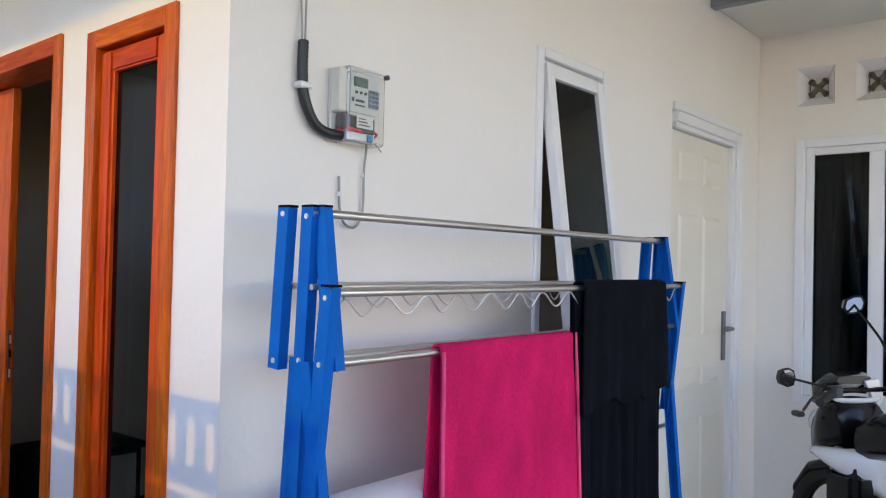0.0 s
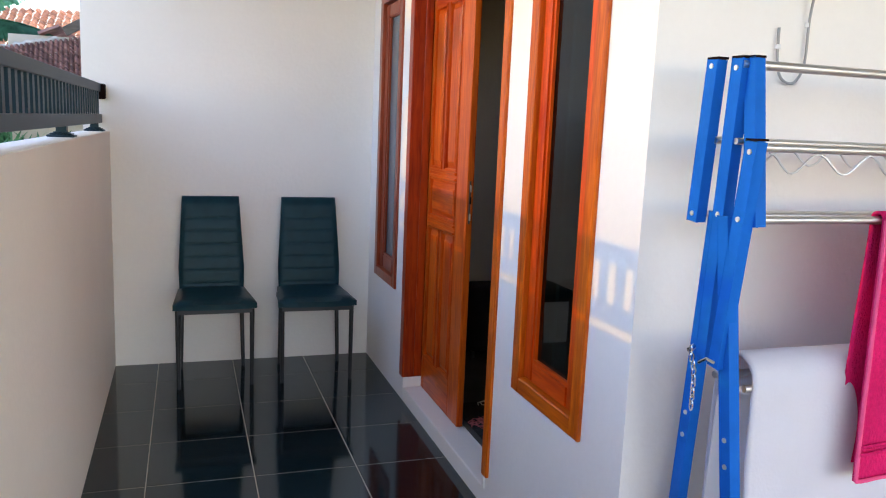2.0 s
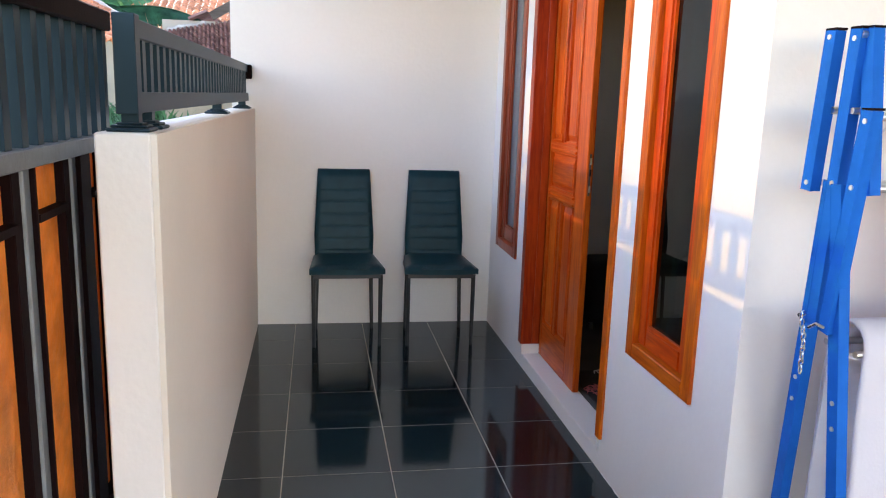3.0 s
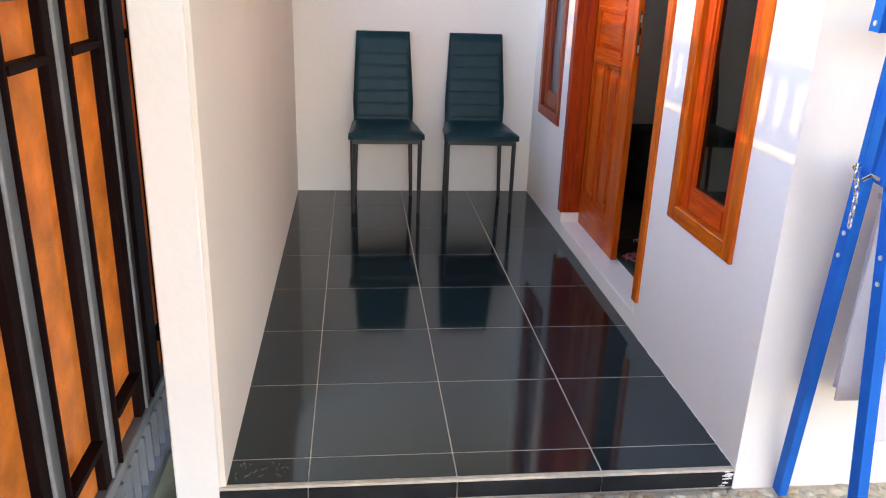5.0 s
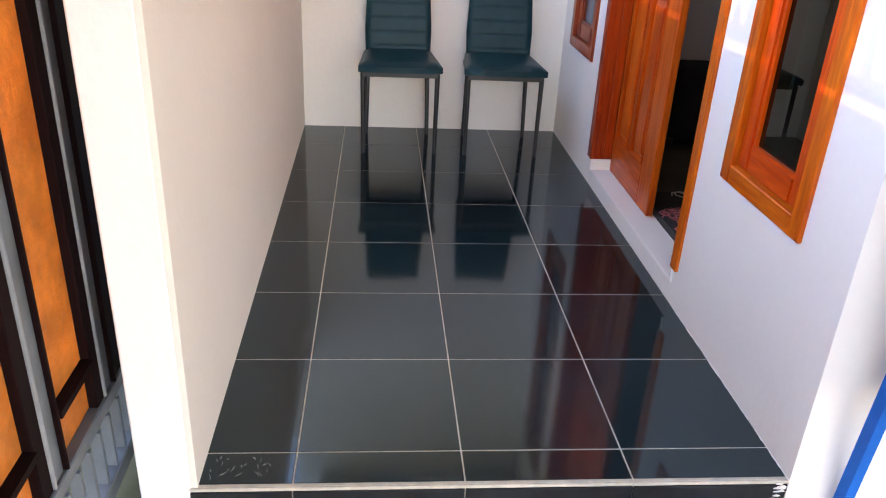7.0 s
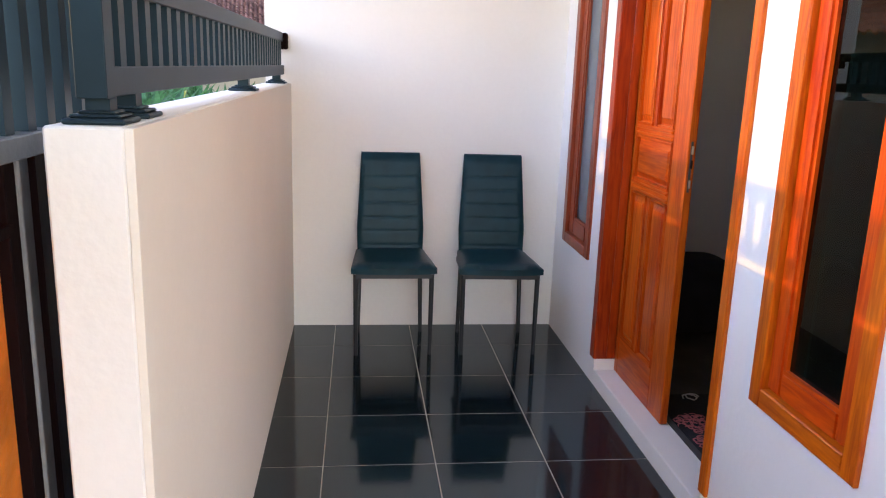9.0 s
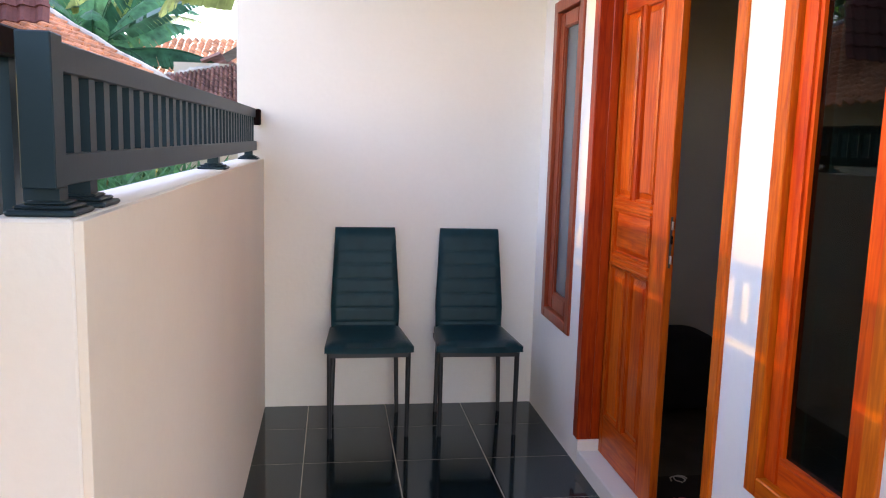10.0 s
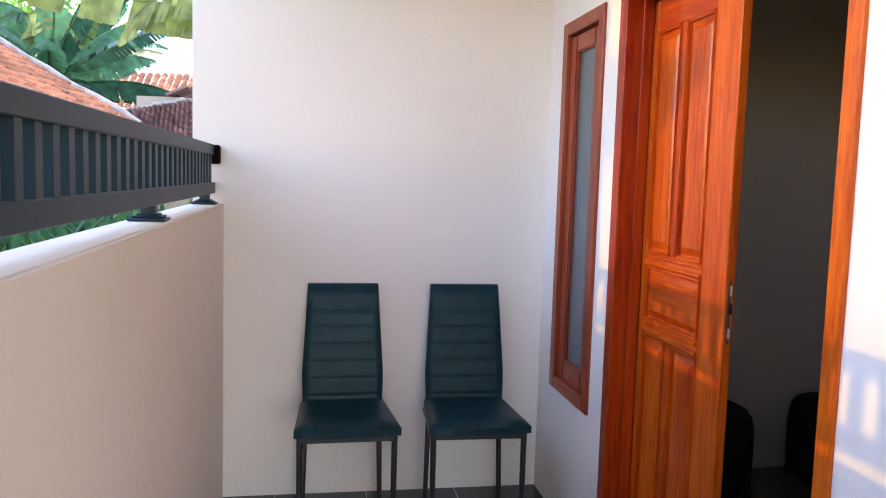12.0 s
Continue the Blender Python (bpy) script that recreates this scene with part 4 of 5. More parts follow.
while y > GY0:
    if pk is None:
        pk = part("short_bar", bx(GX - .004, GX + .018, -.006, .006, .074, .216), GREY_STEEL, gate); pk.location = (0, y, 0)
    else:
        o = new("short_bar", pk.data); o.parent = gate; o.location = (0, y, 0)
    y -= .062
# a black box post with a proud grey channel beside it, then an orange board
for k in range(13):
    y = .307 - .292 * k
    p = part("post", bx(GX - .035, GX + .006, y + .030, y + .070, .25, 1.278, bevel=.002), BLACK_STEEL2, gate, "black box post")
    part("flange", bx(GX - .004, GX + .011, y + .0705, y + .0790, .25, 1.278, bevel=.002), PALE_STEEL, p, "worn pale grey steel flange")
    part("web", bx(GX - .014, GX + .004, y + .0795, y + .126, .25, 1.278, bevel=.002), GREY_STEEL, p, "grey steel channel web")
    part("flange", bx(GX - .006, GX + .014, y + .1265, y + .134, .25, 1.278, bevel=.002), BLACK_STEEL2, p)
    first = k == 0
    bd = part("board", bx(GX - .024, GX - .012, y - (.058 if first else .157), y + .0295, .252, 1.277, bevel=.002), ORANGE, gate, "orange fibre board")
    for z in (.362, 1.165):
        part("cross_strip", bx(GX - .012, GX + .014, y - (.056 if first else .150), y + .029, z, z + .016), BLACK_STEEL2, bd, "black cross strip")
part("closing_strip", bx(GX - .030, GX + .006, .150, .2485, .25, 1.278, bevel=.002), BLACK_STEEL2, gate, "black closing strip beside the last post")
# last board past the wall end, its shade put in as dark brown
part("shaded_end_board", bx(GX - .035, GX + .022, GY1 + .05, GY1 + .075, .25, 1.278), mat("shaded_board_brown", (.045, .014, .012), .45, var=.2, scale=8, stretch=(4, 4, .5)), gate)
track = plain("gate_track_kerb", bx(GX - .09, GX + .07, GY0, -.001, -.008, .026, bevel=.006), GROUT, "cement kerb under the gate track", "kerb")

# ---- front room furniture ----
def tub_seat(m, label):
    a = tagged(empty("padded_stool", m), label, "stool", group="room stools")
    q = bmesh.new()
    rings = []
    for z, k in ((.03, .93), (.05, .98), (.12, 1.0), (.25, 1.0), (.31, .985), (.35, .94), (.378, .85), (.390, .72), (.395, .4)):
        rings.append([q.verts.new((.19 * k * math.copysign(abs(math.cos(t)) ** .55, math.cos(t)), .17 * k * math.copysign(abs(math.sin(t)) ** .55, math.sin(t)), z)) for t in (2 * math.pi * i / 32 for i in range(32))])
    for lo, up in zip(rings, rings[1:]):
        for i in range(32):
            q.faces.new((lo[i], lo[(i + 1) % 32], up[(i + 1) % 32], up[i]))
    q.faces.new(rings[-1]); q.faces.new(rings[0][::-1])
    part("body", q, NAVY, a, smooth=True, sharp=1.2)
    for x in (-.15, .15):
        for y in (-.13, .13):
            part("foot", tb([(x, y, 0), (x, y, .035)], .016, 8), CHAIR_STEEL, a)
    return a
tub_seat(pose(.67, 2.555, FZ, 0, 0, 2), "dark navy padded stool against the room wall")
tub_seat(pose(1.335, 2.555, FZ, 0, 0, -3), "dark navy padded stool in the unlit room")
rt = tagged(empty("side_table"), "small black side table in the unlit room", "table")
part("tabletop", bx(1.1, 1.75, 1.0, 1.5, .62, .65, bevel=.006), GLOSSBLACK, rt)
for x in (1.13, 1.72):
    for y in (1.03, 1.47):
        part("leg", bx(x - .016, x + .016, y - .016, y + .016, FZ, .62), GLOSSBLACK, rt)
dm = tagged(empty("door_mat"), "black door mat with white lettering and pink pattern", "mat")
part("pad", bx(.15, .62, .93, 1.70, FZ + .001, FZ + .012, bevel=.003), MAT_B, dm)
def text_part(s_, m, size, material, parent, label=""):
    cu = bpy.data.curves.new("lettering", "FONT")
    cu.body, cu.size, cu.extrude = s_, size, .0006
    tmp = bpy.data.objects.new("lettering", cu)
    scene.collection.objects.link(tmp)
    bpy.context.view_layer.update()
    me = bpy.data.meshes.new_from_object(tmp.evaluated_get(bpy.context.evaluated_depsgraph_get()))
    bpy.data.objects.remove(tmp)
    me.materials.clear(); me.materials.append(material)
    ob = new("lettering", me)
    ob.parent, ob.matrix_basis = parent, m
    if label:
        ob["label"] = label
    return ob
text_part("Co", pose(.30, 1.22, FZ + .0135, 0, 0, 62), .15, MAT_W, dm, "white lettering")
text_part("C", pose(.42, 1.42, FZ + .0135, 0, 0, 62), .17, MAT_W, dm, "white lettering")
rnd = random.Random(4)
for n, lim, rad, th, m, lab in ((90, (.165, .27, .95, 1.5), .012, .0022, MAT_P, "pink curled pattern"), (26, (.30, .6, 1.3, 1.68), .022, .003, MAT_W, "white curled pattern")):
    for k in range(n):
        x, y, a = rnd.uniform(*lim[:2]), rnd.uniform(*lim[2:]), rnd.uniform(0, 6.28)
        pts = [(x + rad * math.cos(a + t * .9) * (1 + t * .15), y + rad * math.sin(a + t * .9) * (1 + t * .15), FZ + .0135) for t in range(6)]
        part("curl_print", tb(pts, th, 4), m, dm, lab)

# ---- sandals ----
def sandal(m, flip):
    s_ = tagged(empty("sandal", m), "orange sandal with grey straps on the pebble floor", "sandal", group="pair of sandals")
    q = bmesh.new()
    ring = []
    for k in range(28):
        a = 2 * math.pi * k / 28
        y = .125 * math.sin(a)
        w = .043 + .008 * math.sin(a) + .003 * math.cos(2 * a)
        ring.append((w * math.cos(a) + flip * .006 * math.sin(a), y))
    lo = [q.verts.new((x, y, .002)) for x, y in ring]
    up = [q.verts.new((x * 1.02, y * 1.02, .022 + .006 * max(0, -y / .12))) for x, y in ring]
    q.faces.new(lo[::-1]); q.faces.new(up)
    for k in range(28):
        q.faces.new((lo[k], lo[(k + 1) % 28], up[(k + 1) % 28], up[k]))
    part("sole", q, SANDAL_O, s_)
    for y, hgt, w in ((.055, .050, .036), (-.035, .055, .026)):
        q = bmesh.new()
        pr = None
        for k in range(13):
            a = math.pi * k / 12
            cur = [q.verts.new((.047 * math.cos(a) * r_, y + dy, .016 + hgt * math.sin(a) * r_)) for r_, dy in ((1, -w / 2), (1, w / 2), (.92, w / 2), (.92, -w / 2))]
            if pr:
                for j in range(4):
                    q.faces.new((pr[j], pr[(j + 1) % 4], cur[(j + 1) % 4], cur[j]))
            pr = cur
        part("strap", q, SANDAL_G, s_, smooth=True, sharp=.8)
    return s_
sandal(pose(-.380, -.192, .002, 0, 0, 70), 1)
sandal(pose(-.262, -.232, .002, 0, 0, 82), -1)

# ---- motorcycle ----
bike = tagged(empty("motorcycle", pose(3.0, -.60, 0, 0, 0, -33)), "white and black motorcycle parked beside the end wall", "motorcycle")
def wheel(y):
    w = part("wheel", tb([(-.03, y, .29), (.03, y, .29)], .05, 16), DARKGREY, bike)
    ring = [(0, y + .245 * math.cos(a), .29 + .245 * math.sin(a)) for a in (2 * math.pi * k / 36 for k in range(37))]
    part("tyre", tb(ring, .045, 12, cap=False), RUBBER, w, smooth=True)
    ring = [(0, y + .205 * math.cos(a), .29 + .205 * math.sin(a)) for a in (2 * math.pi * k / 36 for k in range(37))]
    part("rim", tb(ring, .014, 8, cap=False), GLOSSBLACK, w, smooth=True)
    for k in range(5):
        a = 2 * math.pi * k / 5
        part("spoke", beam(bmesh.new(), (0, y, .29), (0, y + .2 * math.cos(a), .29 + .2 * math.sin(a)), .03, .02), GLOSSBLACK, w)
wheel(.03); wheel(-1.15)
def shell(name, secs, material, parent, label="", n=14):
    """A lofted shell: sections (y, z, half width, half height)."""
    b = bmesh.new()
    rings = []
    for y, z, w, h in secs:
        rings.append([b.verts.new((w * math.copysign(abs(math.cos(a)) ** .7, math.cos(a)), y, z + h * math.copysign(abs(math.sin(a)) ** .7, math.sin(a)))) for a in (2 * math.pi * k / n for k in range(n))])
    for a, c in zip(rings, rings[1:]):
        for k in range(n):
            b.faces.new((a[k], a[(k + 1) % n], c[(k + 1) % n], c[k]))
    b.faces.new(rings[0]); b.faces.new(rings[-1][::-1])
    return part(name, b, material, parent, label, smooth=True, sharp=1.0)
shell("front_fender", [(.29, .40, .04, .03), (.18, .53, .06, .03), (.05, .58, .065, .03), (-.08, .55, .06, .03), (-.16, .47, .045, .03)], GLOSSBLACK, bike)
for x in (-.09, .09):
    part("fork", tb([(x, .03, .29), (x, -.06, .72)], .018, 10), CHROME, bike, smooth=True)
fz = shell("front_fairing", [(.16, .64, .04, .05), (.12, .71, .09, .11), (.03, .77, .14, .13), (-.06, .79, .15, .12), (-.10, .78, .13, .10)], GLOSSBLACK, bike, "black front fairing")
shell("headlight", [(.18, .74, .04, .03), (.15, .76, .08, .05), (.08, .80, .10, .05)], GLOSSWHITE, fz, "white nose panel")
shell("visor", [(.16, .86, .05, .02), (.08, .93, .12, .035), (.0, .985, .13, .035), (-.05, .985, .10, .02)], mat("smoked_visor", (.02, .024, .022), .12, coat=.6), bike, "smoked plastic visor")
part("visor_trim", tb(arc([(-.14, -.02, .925), (-.10, -.08, .90), (.10, -.08, .90), (.14, -.02, .925)], 5), .012, 8), GLOSSWHITE, bike, "white trim strip", smooth=True)
q = bmesh.new()
vs = [q.verts.new(p) for p in ((.05, -.06, .98), (.12, -.07, .99), (.14, -.08, .90), (.11, -.075, .86))]
vb = [q.verts.new(v.co + Vector((0, .02, 0))) for v in vs]
q.faces.new(vs); q.faces.new(vb[::-1])
for k in range(4):
    q.faces.new((vs[k], vs[(k + 1) % 4], vb[(k + 1) % 4], vb[k]))
part("visor_trim", q, GLOSSWHITE, bike, "white trim strip")
part("ignition", tb([(.06, -.115, .74), (.06, -.135, .745)], .032, 14), CHROME, bike, "round ignition lock")
for sx in (-1, 1):
    q = bmesh.new()
    # a swept panel, broad at the knee and pointed towards the nose
    rows_ = []
    for k in range(13):
        t = k / 12
        x_ = sx * (.145 + .06 * math.sin(math.pi * t) - .10 * t * t)
        y_ = .06 - .34 * t
        top = .665 + .09 * t - .06 * t * t
        low = top - (.05 + .17 * t ** 1.4)
        rows_.append([q.verts.new((x_ + sx * bulge, y_, low + (top - low) * v)) for v, bulge in ((0, -.035), (.25, -.004), (.6, .010), (.9, .0), (1, -.02))])
    for a_, c_ in zip(rows_, rows_[1:]):
        for k in range(4):
            q.faces.new((a_[k], a_[k + 1], c_[k + 1], c_[k]))
    cowl = part("side_cowl", q, GLOSSWHITE, bike, "white side cowl", smooth=True, sharp=.9)
    md = cowl.modifiers.new("thick", "SOLIDIFY"); md.thickness = .006
    part("leg_panel", bx(sx * .11 - .07, sx * .11 + .07, -.24, -.04, .20, .62, bevel=.04, seg=3), GLOSSBLACK, bike, "black leg panel")
    part("indicator", bx(sx * .20 - .02, sx * .20 + .02, .05, .11, .80, .825, bevel=.008), DARKGREY, bike)
shell("tank", [(-.18, .74, .13, .10), (-.35, .80, .16, .11), (-.55, .78, .13, .09)], GLOSSBLACK, bike)
shell("seat", [(-.50, .78, .10, .05), (-.75, .77, .14, .05), (-1.10, .82, .13, .05), (-1.35, .84, .09, .03)], RUBBER, bike)
shell("tail", [(-.85, .66, .13, .10), (-1.2, .72, .12, .08), (-1.5, .80, .06, .05)], GLOSSWHITE, bike)
shell("engine", [(-.25, .36, .12, .14), (-.5, .34, .16, .16), (-.75, .36, .13, .13)], DARKGREY, bike)
part("swing_arm", beam(bmesh.new(), (.10, -.6, .32), (.10, -1.15, .29), .05, .03), DARKGREY, bike)
part("side_stand", tb([(-.14, -.55, .28), (-.26, -.60, .0)], .012, 8), DARKGREY, bike)
hb = part("handlebar", tb(arc([(-.33, -.20, .92), (-.20, -.14, .95), (-.08, -.06, .94), (.08, -.06, .94), (.20, -.14, .95), (.33, -.20, .92)], 5), .012, 8), GLOSSBLACK, bike, smooth=True)
for sx in (-1, 1):
    part("grip", tb([(sx * .22, -.148, .945), (sx * .34, -.205, .918)], .020, 10), RUBBER, hb, smooth=True)
    part("lever", tb(arc([(sx * .18, -.10, .94), (sx * .25, -.08, .925), (sx * .35, -.12, .87)], 4), .006, 6), DARKGREY, hb, smooth=True)
    part("switch_box", bx(sx * .19 - .025, sx * .19 + .025, -.16, -.10, .925, .975, bevel=.008), DARKGREY, hb)
def mirror(base, tip, rot, lit):
    st = part("mirror_stem", tb(arc([base, ((base[0] + tip[0]) / 2 - .01, base[1] + .02, (base[2] + tip[2]) / 2), tip], 6), .006, 8), GLOSSBLACK, bike, smooth=True)
    M = Matrix.Translation(tip) @ Euler([radians(a) for a in rot]).to_matrix().to_4x4()
    for n, r_, y0, y1, mm in (("mirror_shell", 1.0, 0, .028, GLOSSBLACK), ("mirror_glass", .78, -.003, .0, MIRROR)):
        q = bmesh.new()
        ring = [(.062 * r_ * x, .046 * r_ * z) for x, z in ((-1, -.1), (-.75, -.8), (-.1, -1), (.7, -.75), (1, 0), (.8, .8), (.1, 1), (-.7, .8))]
        a = [q.verts.new((x, y0, z)) for x, z in ring]; c = [q.verts.new((x * (.8 if n == "mirror_shell" else 1), y1, z * (.8 if n == "mirror_shell" else 1))) for x, z in ring]
        q.faces.new(a); q.faces.new(c[::-1])
        for k in range(8):
            q.faces.new((a[k], a[(k + 1) % 8], c[(k + 1) % 8], c[k]))
        q.transform(M)
        part(n, q, mm, st)
mirror((-.20, -.13, .96), (-.27, .07, .985), (-8, 8, 14), False)
mirror((.16, -.10, .96), (.14, .10, 1.325), (6, -14, -10), True)

# ---- gardens and neighbours ----
def tiled_roof(name, o, right, down, nx, ny, material, parent, pw=.20, pl=.26, th=.02):
    """A slope of overlapping clay pantiles in one mesh, from the corner o."""
    o, right, down = Vector(o), Vector(right).normalized(), Vector(down).normalized()
    up = right.cross(down).normalized()
    if up.z < 0:
        up = -up
    verts, faces = [], []
    rnd = random.Random(7)
    for j in range(ny):
        for i in range(nx):
            b = o + right * (i * pw) + down * (j * pl) + up * rnd.uniform(0, .012)
            base = len(verts)
            prof = ((0, .0), (.25, .035), (.5, .03), (.8, -.005), (1.02, .012))
            for dv, lift in ((-.02, .0), (pl * 1.08, .025)):
                for u, h in prof:
                    verts.append(b + right * (u * pw) + down * dv + up * (h + lift))
            for u, h in prof:
                verts.append(b + right * (u * pw) + down * (pl * 1.08) + up * (h + .025 - th))
            for k in range(4):
                faces.append((base + k, base + k + 1, base + 6 + k, base + 5 + k))
                faces.append((base + 5 + k, base + 6 + k, base + 11 + k, base + 10 + k))
    me = bpy.data.meshes.new(name)
    me.from_pydata(verts, [], faces)
    me.materials.append(material)
    ob = new(name, me)
    ob.parent = parent
    return tagged(ob, kind="stuff")


def ridge_line(p, q, r, material, parent, n=18):
    p, q = Vector(p), Vector(q)
    rnd = random.Random(3)
    pts = [p + (q - p) * (k / n) + Vector((0, 0, rnd.uniform(-.015, .015))) for k in range(n + 1)]
    part("ridge_cap", tb(pts, r, 8, radii=[r * rnd.uniform(.8, 1.15) for _ in pts]), material, parent, smooth=True)


# orange roof behind the railing
ha = tagged(empty("neighbour_house"), "neighbouring house with an orange clay tile roof and white verge", "house")
A1, A2 = Vector((-3.85, 6.5, 2.565)), Vector((-2.50, 6.5, 1.80))
dn = (A2 - A1).normalized()
bk_ = Vector((-.28, -1, .02)).normalized()
tiled_roof("roof_tiles", A1 - dn * 2.2, bk_, dn, 21, 32, ROOF_O, ha, pw=.104, pl=.12)
ridge_line(A1 - dn * 2.2 + Vector((.02, 0, .055)), A2 + Vector((.02, 0, .05)), .030, MORTAR, ha)
part("house_wall", bx(-7.0, -3.6, 4.5, 6.3, -.03, 2.1), HOUSEWALL, ha)

# taller dark red roof beside it
tiled_roof("upper_roof_tiles", (-3.20, 5.35, 3.44), (-1, .15, 0), (.10, -.30, -.9), 12, 11, ROOF_R, ha, pw=.13, pl=.12)

# long low house on the sunny side
hw = tagged(empty("neighbour_house"), "long low neighbour house with an orange clay tile roof", "house")
tiled_roof("roof_tiles", (-7.6, -4.2, 2.85), (0, 1, 0), (1, 0, -.33), 36, 11, ROOF_O, hw, pw=.2, pl=.23)
part("house_wall", bx(-9.6, -5.7, -4.1, 2.9, -.03, 2.05), HOUSEWALL, hw)
ridge_line((-7.62, -4.2, 2.89), (-7.62, 3.0, 2.89), .06, MORTAR, hw)

# brown roof further back
hb2 = tagged(empty("neighbour_house"), "old house with weathered brown tile roof and timber gable", "house")
tiled_roof("roof_tiles", (-3.05, 8.3, 2.04), (1, 0.05, .20), (.12, -1, -.42), 54, 29, ROOF_B, hb2, pw=.05, pl=.055)
ridge_line((-3.08, 8.3, 2.06), (-2.38, 8.32, 2.22), .026, MORTAR, hb2)
part("gable_board", beam(bmesh.new(), (-2.31, 8.3, 2.30), (-1.26, 8.3, 2.92), .10, .05, side=(0, 1, 0)), OLDWOOD, hb2, "weathered timber gable board")
part("gable_board", beam(bmesh.new(), (-2.11, 8.36, 2.36), (-1.06, 8.36, 2.98), .05, .05, side=(0, 1, 0)), OLDWOOD, hb2)
tiled_roof("gable_tiles", (-2.38, 8.32, 2.34), (0, 1, 0), (-.86, 0, -.5), 12, 1, ROOF_B, hb2, pw=.2, pl=.2)
part("house_wall", bx(-2.9, 1.5, 8.4, 12, -.03, 2.25), HOUSEWALL, hb2)
q = bmesh.new()
v = [q.verts.new(p) for p in ((-2.16, 8.42, 2.25), (.4, 8.42, 2.25), (-.7, 8.42, 3.1))]
w = [q.verts.new(p.co + Vector((0, .1, 0))) for p in v]
q.faces.new(v); q.faces.new(w[::-1])
for k in range(3):
    q.faces.new((v[k], v[(k + 1) % 3], w[(k + 1) % 3], w[k]))
part("gable_wall", q, OLDWOOD, hb2)

# orange roof far off
hc = tagged(empty("far_house"), "far house with a bright orange tile roof", "house")
tiled_roof("roof_tiles", (-5.0, 13.6, 3.05), (1, 0, .02), (0, -1, -.55), 38, 12, ROOF_O, hc, pw=.12, pl=.125)
part("house_wall", bx(-5.0, -.5, 12.6, 16, -.03, 2.3), HOUSEWALL, hc)


def banana_leaf(bm, base, d, length, width, droop, rnd, tear=.3, hang=.4):
    """A long arching leaf on a midrib, its two halves hanging and torn into strips."""
    d = Vector(d).normalized()
    side = d.cross(Vector((0, 0, 1)))
    side = side.normalized() if side.length > .05 else Vector((1, 0, 0))
    n = 34
    p = Vector(base)
    mid = []
    for k in range(n + 1):
        t = k / n
        mid.append(p.copy())
        p += (d + Vector((0, 0, -droop * t * t))).normalized() * length / n
    for sgn in (-1, 1):
        s2 = (side * sgn * (1 - hang) + Vector((0, 0, .25 - 1.1 * hang))).normalized()
        along = (mid[-1] - mid[0]).normalized()
        for k in range(n):
            t0, t1 = k / n, (k + 1) / n
            if t1 < .16:
                continue
            if rnd.random() < tear * .25:
                continue
            cut = rnd.uniform(.12, .3) if rnd.random() < tear else .0
            ends = []
            for t, q, inner in ((t0, mid[k], cut), (t1, mid[k + 1], 0)):
                w = width * max(math.sin(min(max((t - .14) / .86, 0), 1) ** .75 * math.pi), 0) ** .55
                sway = along * (.28 * w)
                a = q
                b_ = q + s2 * w * .5 + sway * .4 + Vector((0, 0, .02 * w))
                c = q + s2 * w * rnd.uniform(.92, 1.0) + sway + Vector((0, 0, -.2 * w))
                if inner:
                    c = c + along * (inner * length / n)
                ends.append([bm.verts.new(v) for v in (a, b_, c)])
            bm.faces.new((ends[0][0], ends[1][0], ends[1][1], ends[0][1]))
            bm.faces.new((ends[0][1], ends[1][1], ends[1][2], ends[0][2]))
    tube(bm, mid, .02, 5, radii=[.020 * (1 - .8 * k / n) + .003 for k in range(n + 1)])


def banana(x, y, h, seed, leaves, dry, z0=-.03, label="banana plant with broad torn green leaves behind the railing"):
    rnd = random.Random(seed)
    pl = tagged(empty("banana_plant"), label, "banana plant", group="banana plants")
    part("stem", tb([(x, y, z0), (x + .03, y, h * .5), (x, y + .03, h)], .1, 12, radii=[.12, .10, .06]), TRUNK, pl, smooth=True)
    todo = leaves
    if isinstance(leaves, int):
        todo = [((math.cos(2.4 * k + rnd.uniform(-.3, .3)), math.sin(2.4 * k), rnd.uniform(.25, 1.3)), rnd.uniform(1.2, 1.9), rnd.uniform(.22, .32), rnd.uniform(.6, 1.6), rnd.uniform(.2, .7), rnd.choice((LEAF_Y, LEAF, LEAF_D))) for k in range(leaves)]
    for d, L, W, dr, hg, mm in todo:
        q = bmesh.new()
        banana_leaf(q, (x, y, h - rnd.uniform(0, .12)), d, L, W, dr, rnd, .55, hg)
        part("leaf", q, mm, pl, smooth=True, sharp=.8)
    for k in range(dry):
        a = rnd.uniform(0, 6.28)
        q = bmesh.new()
        banana_leaf(q, (x, y, h - .15), (math.cos(a), math.sin(a), .1), rnd.uniform(.5, .9), .07, 4.0, rnd, .6, .8)
        part("dry_leaf", q, LEAF_DRY, pl, "brown dry hanging leaf", smooth=True, sharp=.8)
    return pl
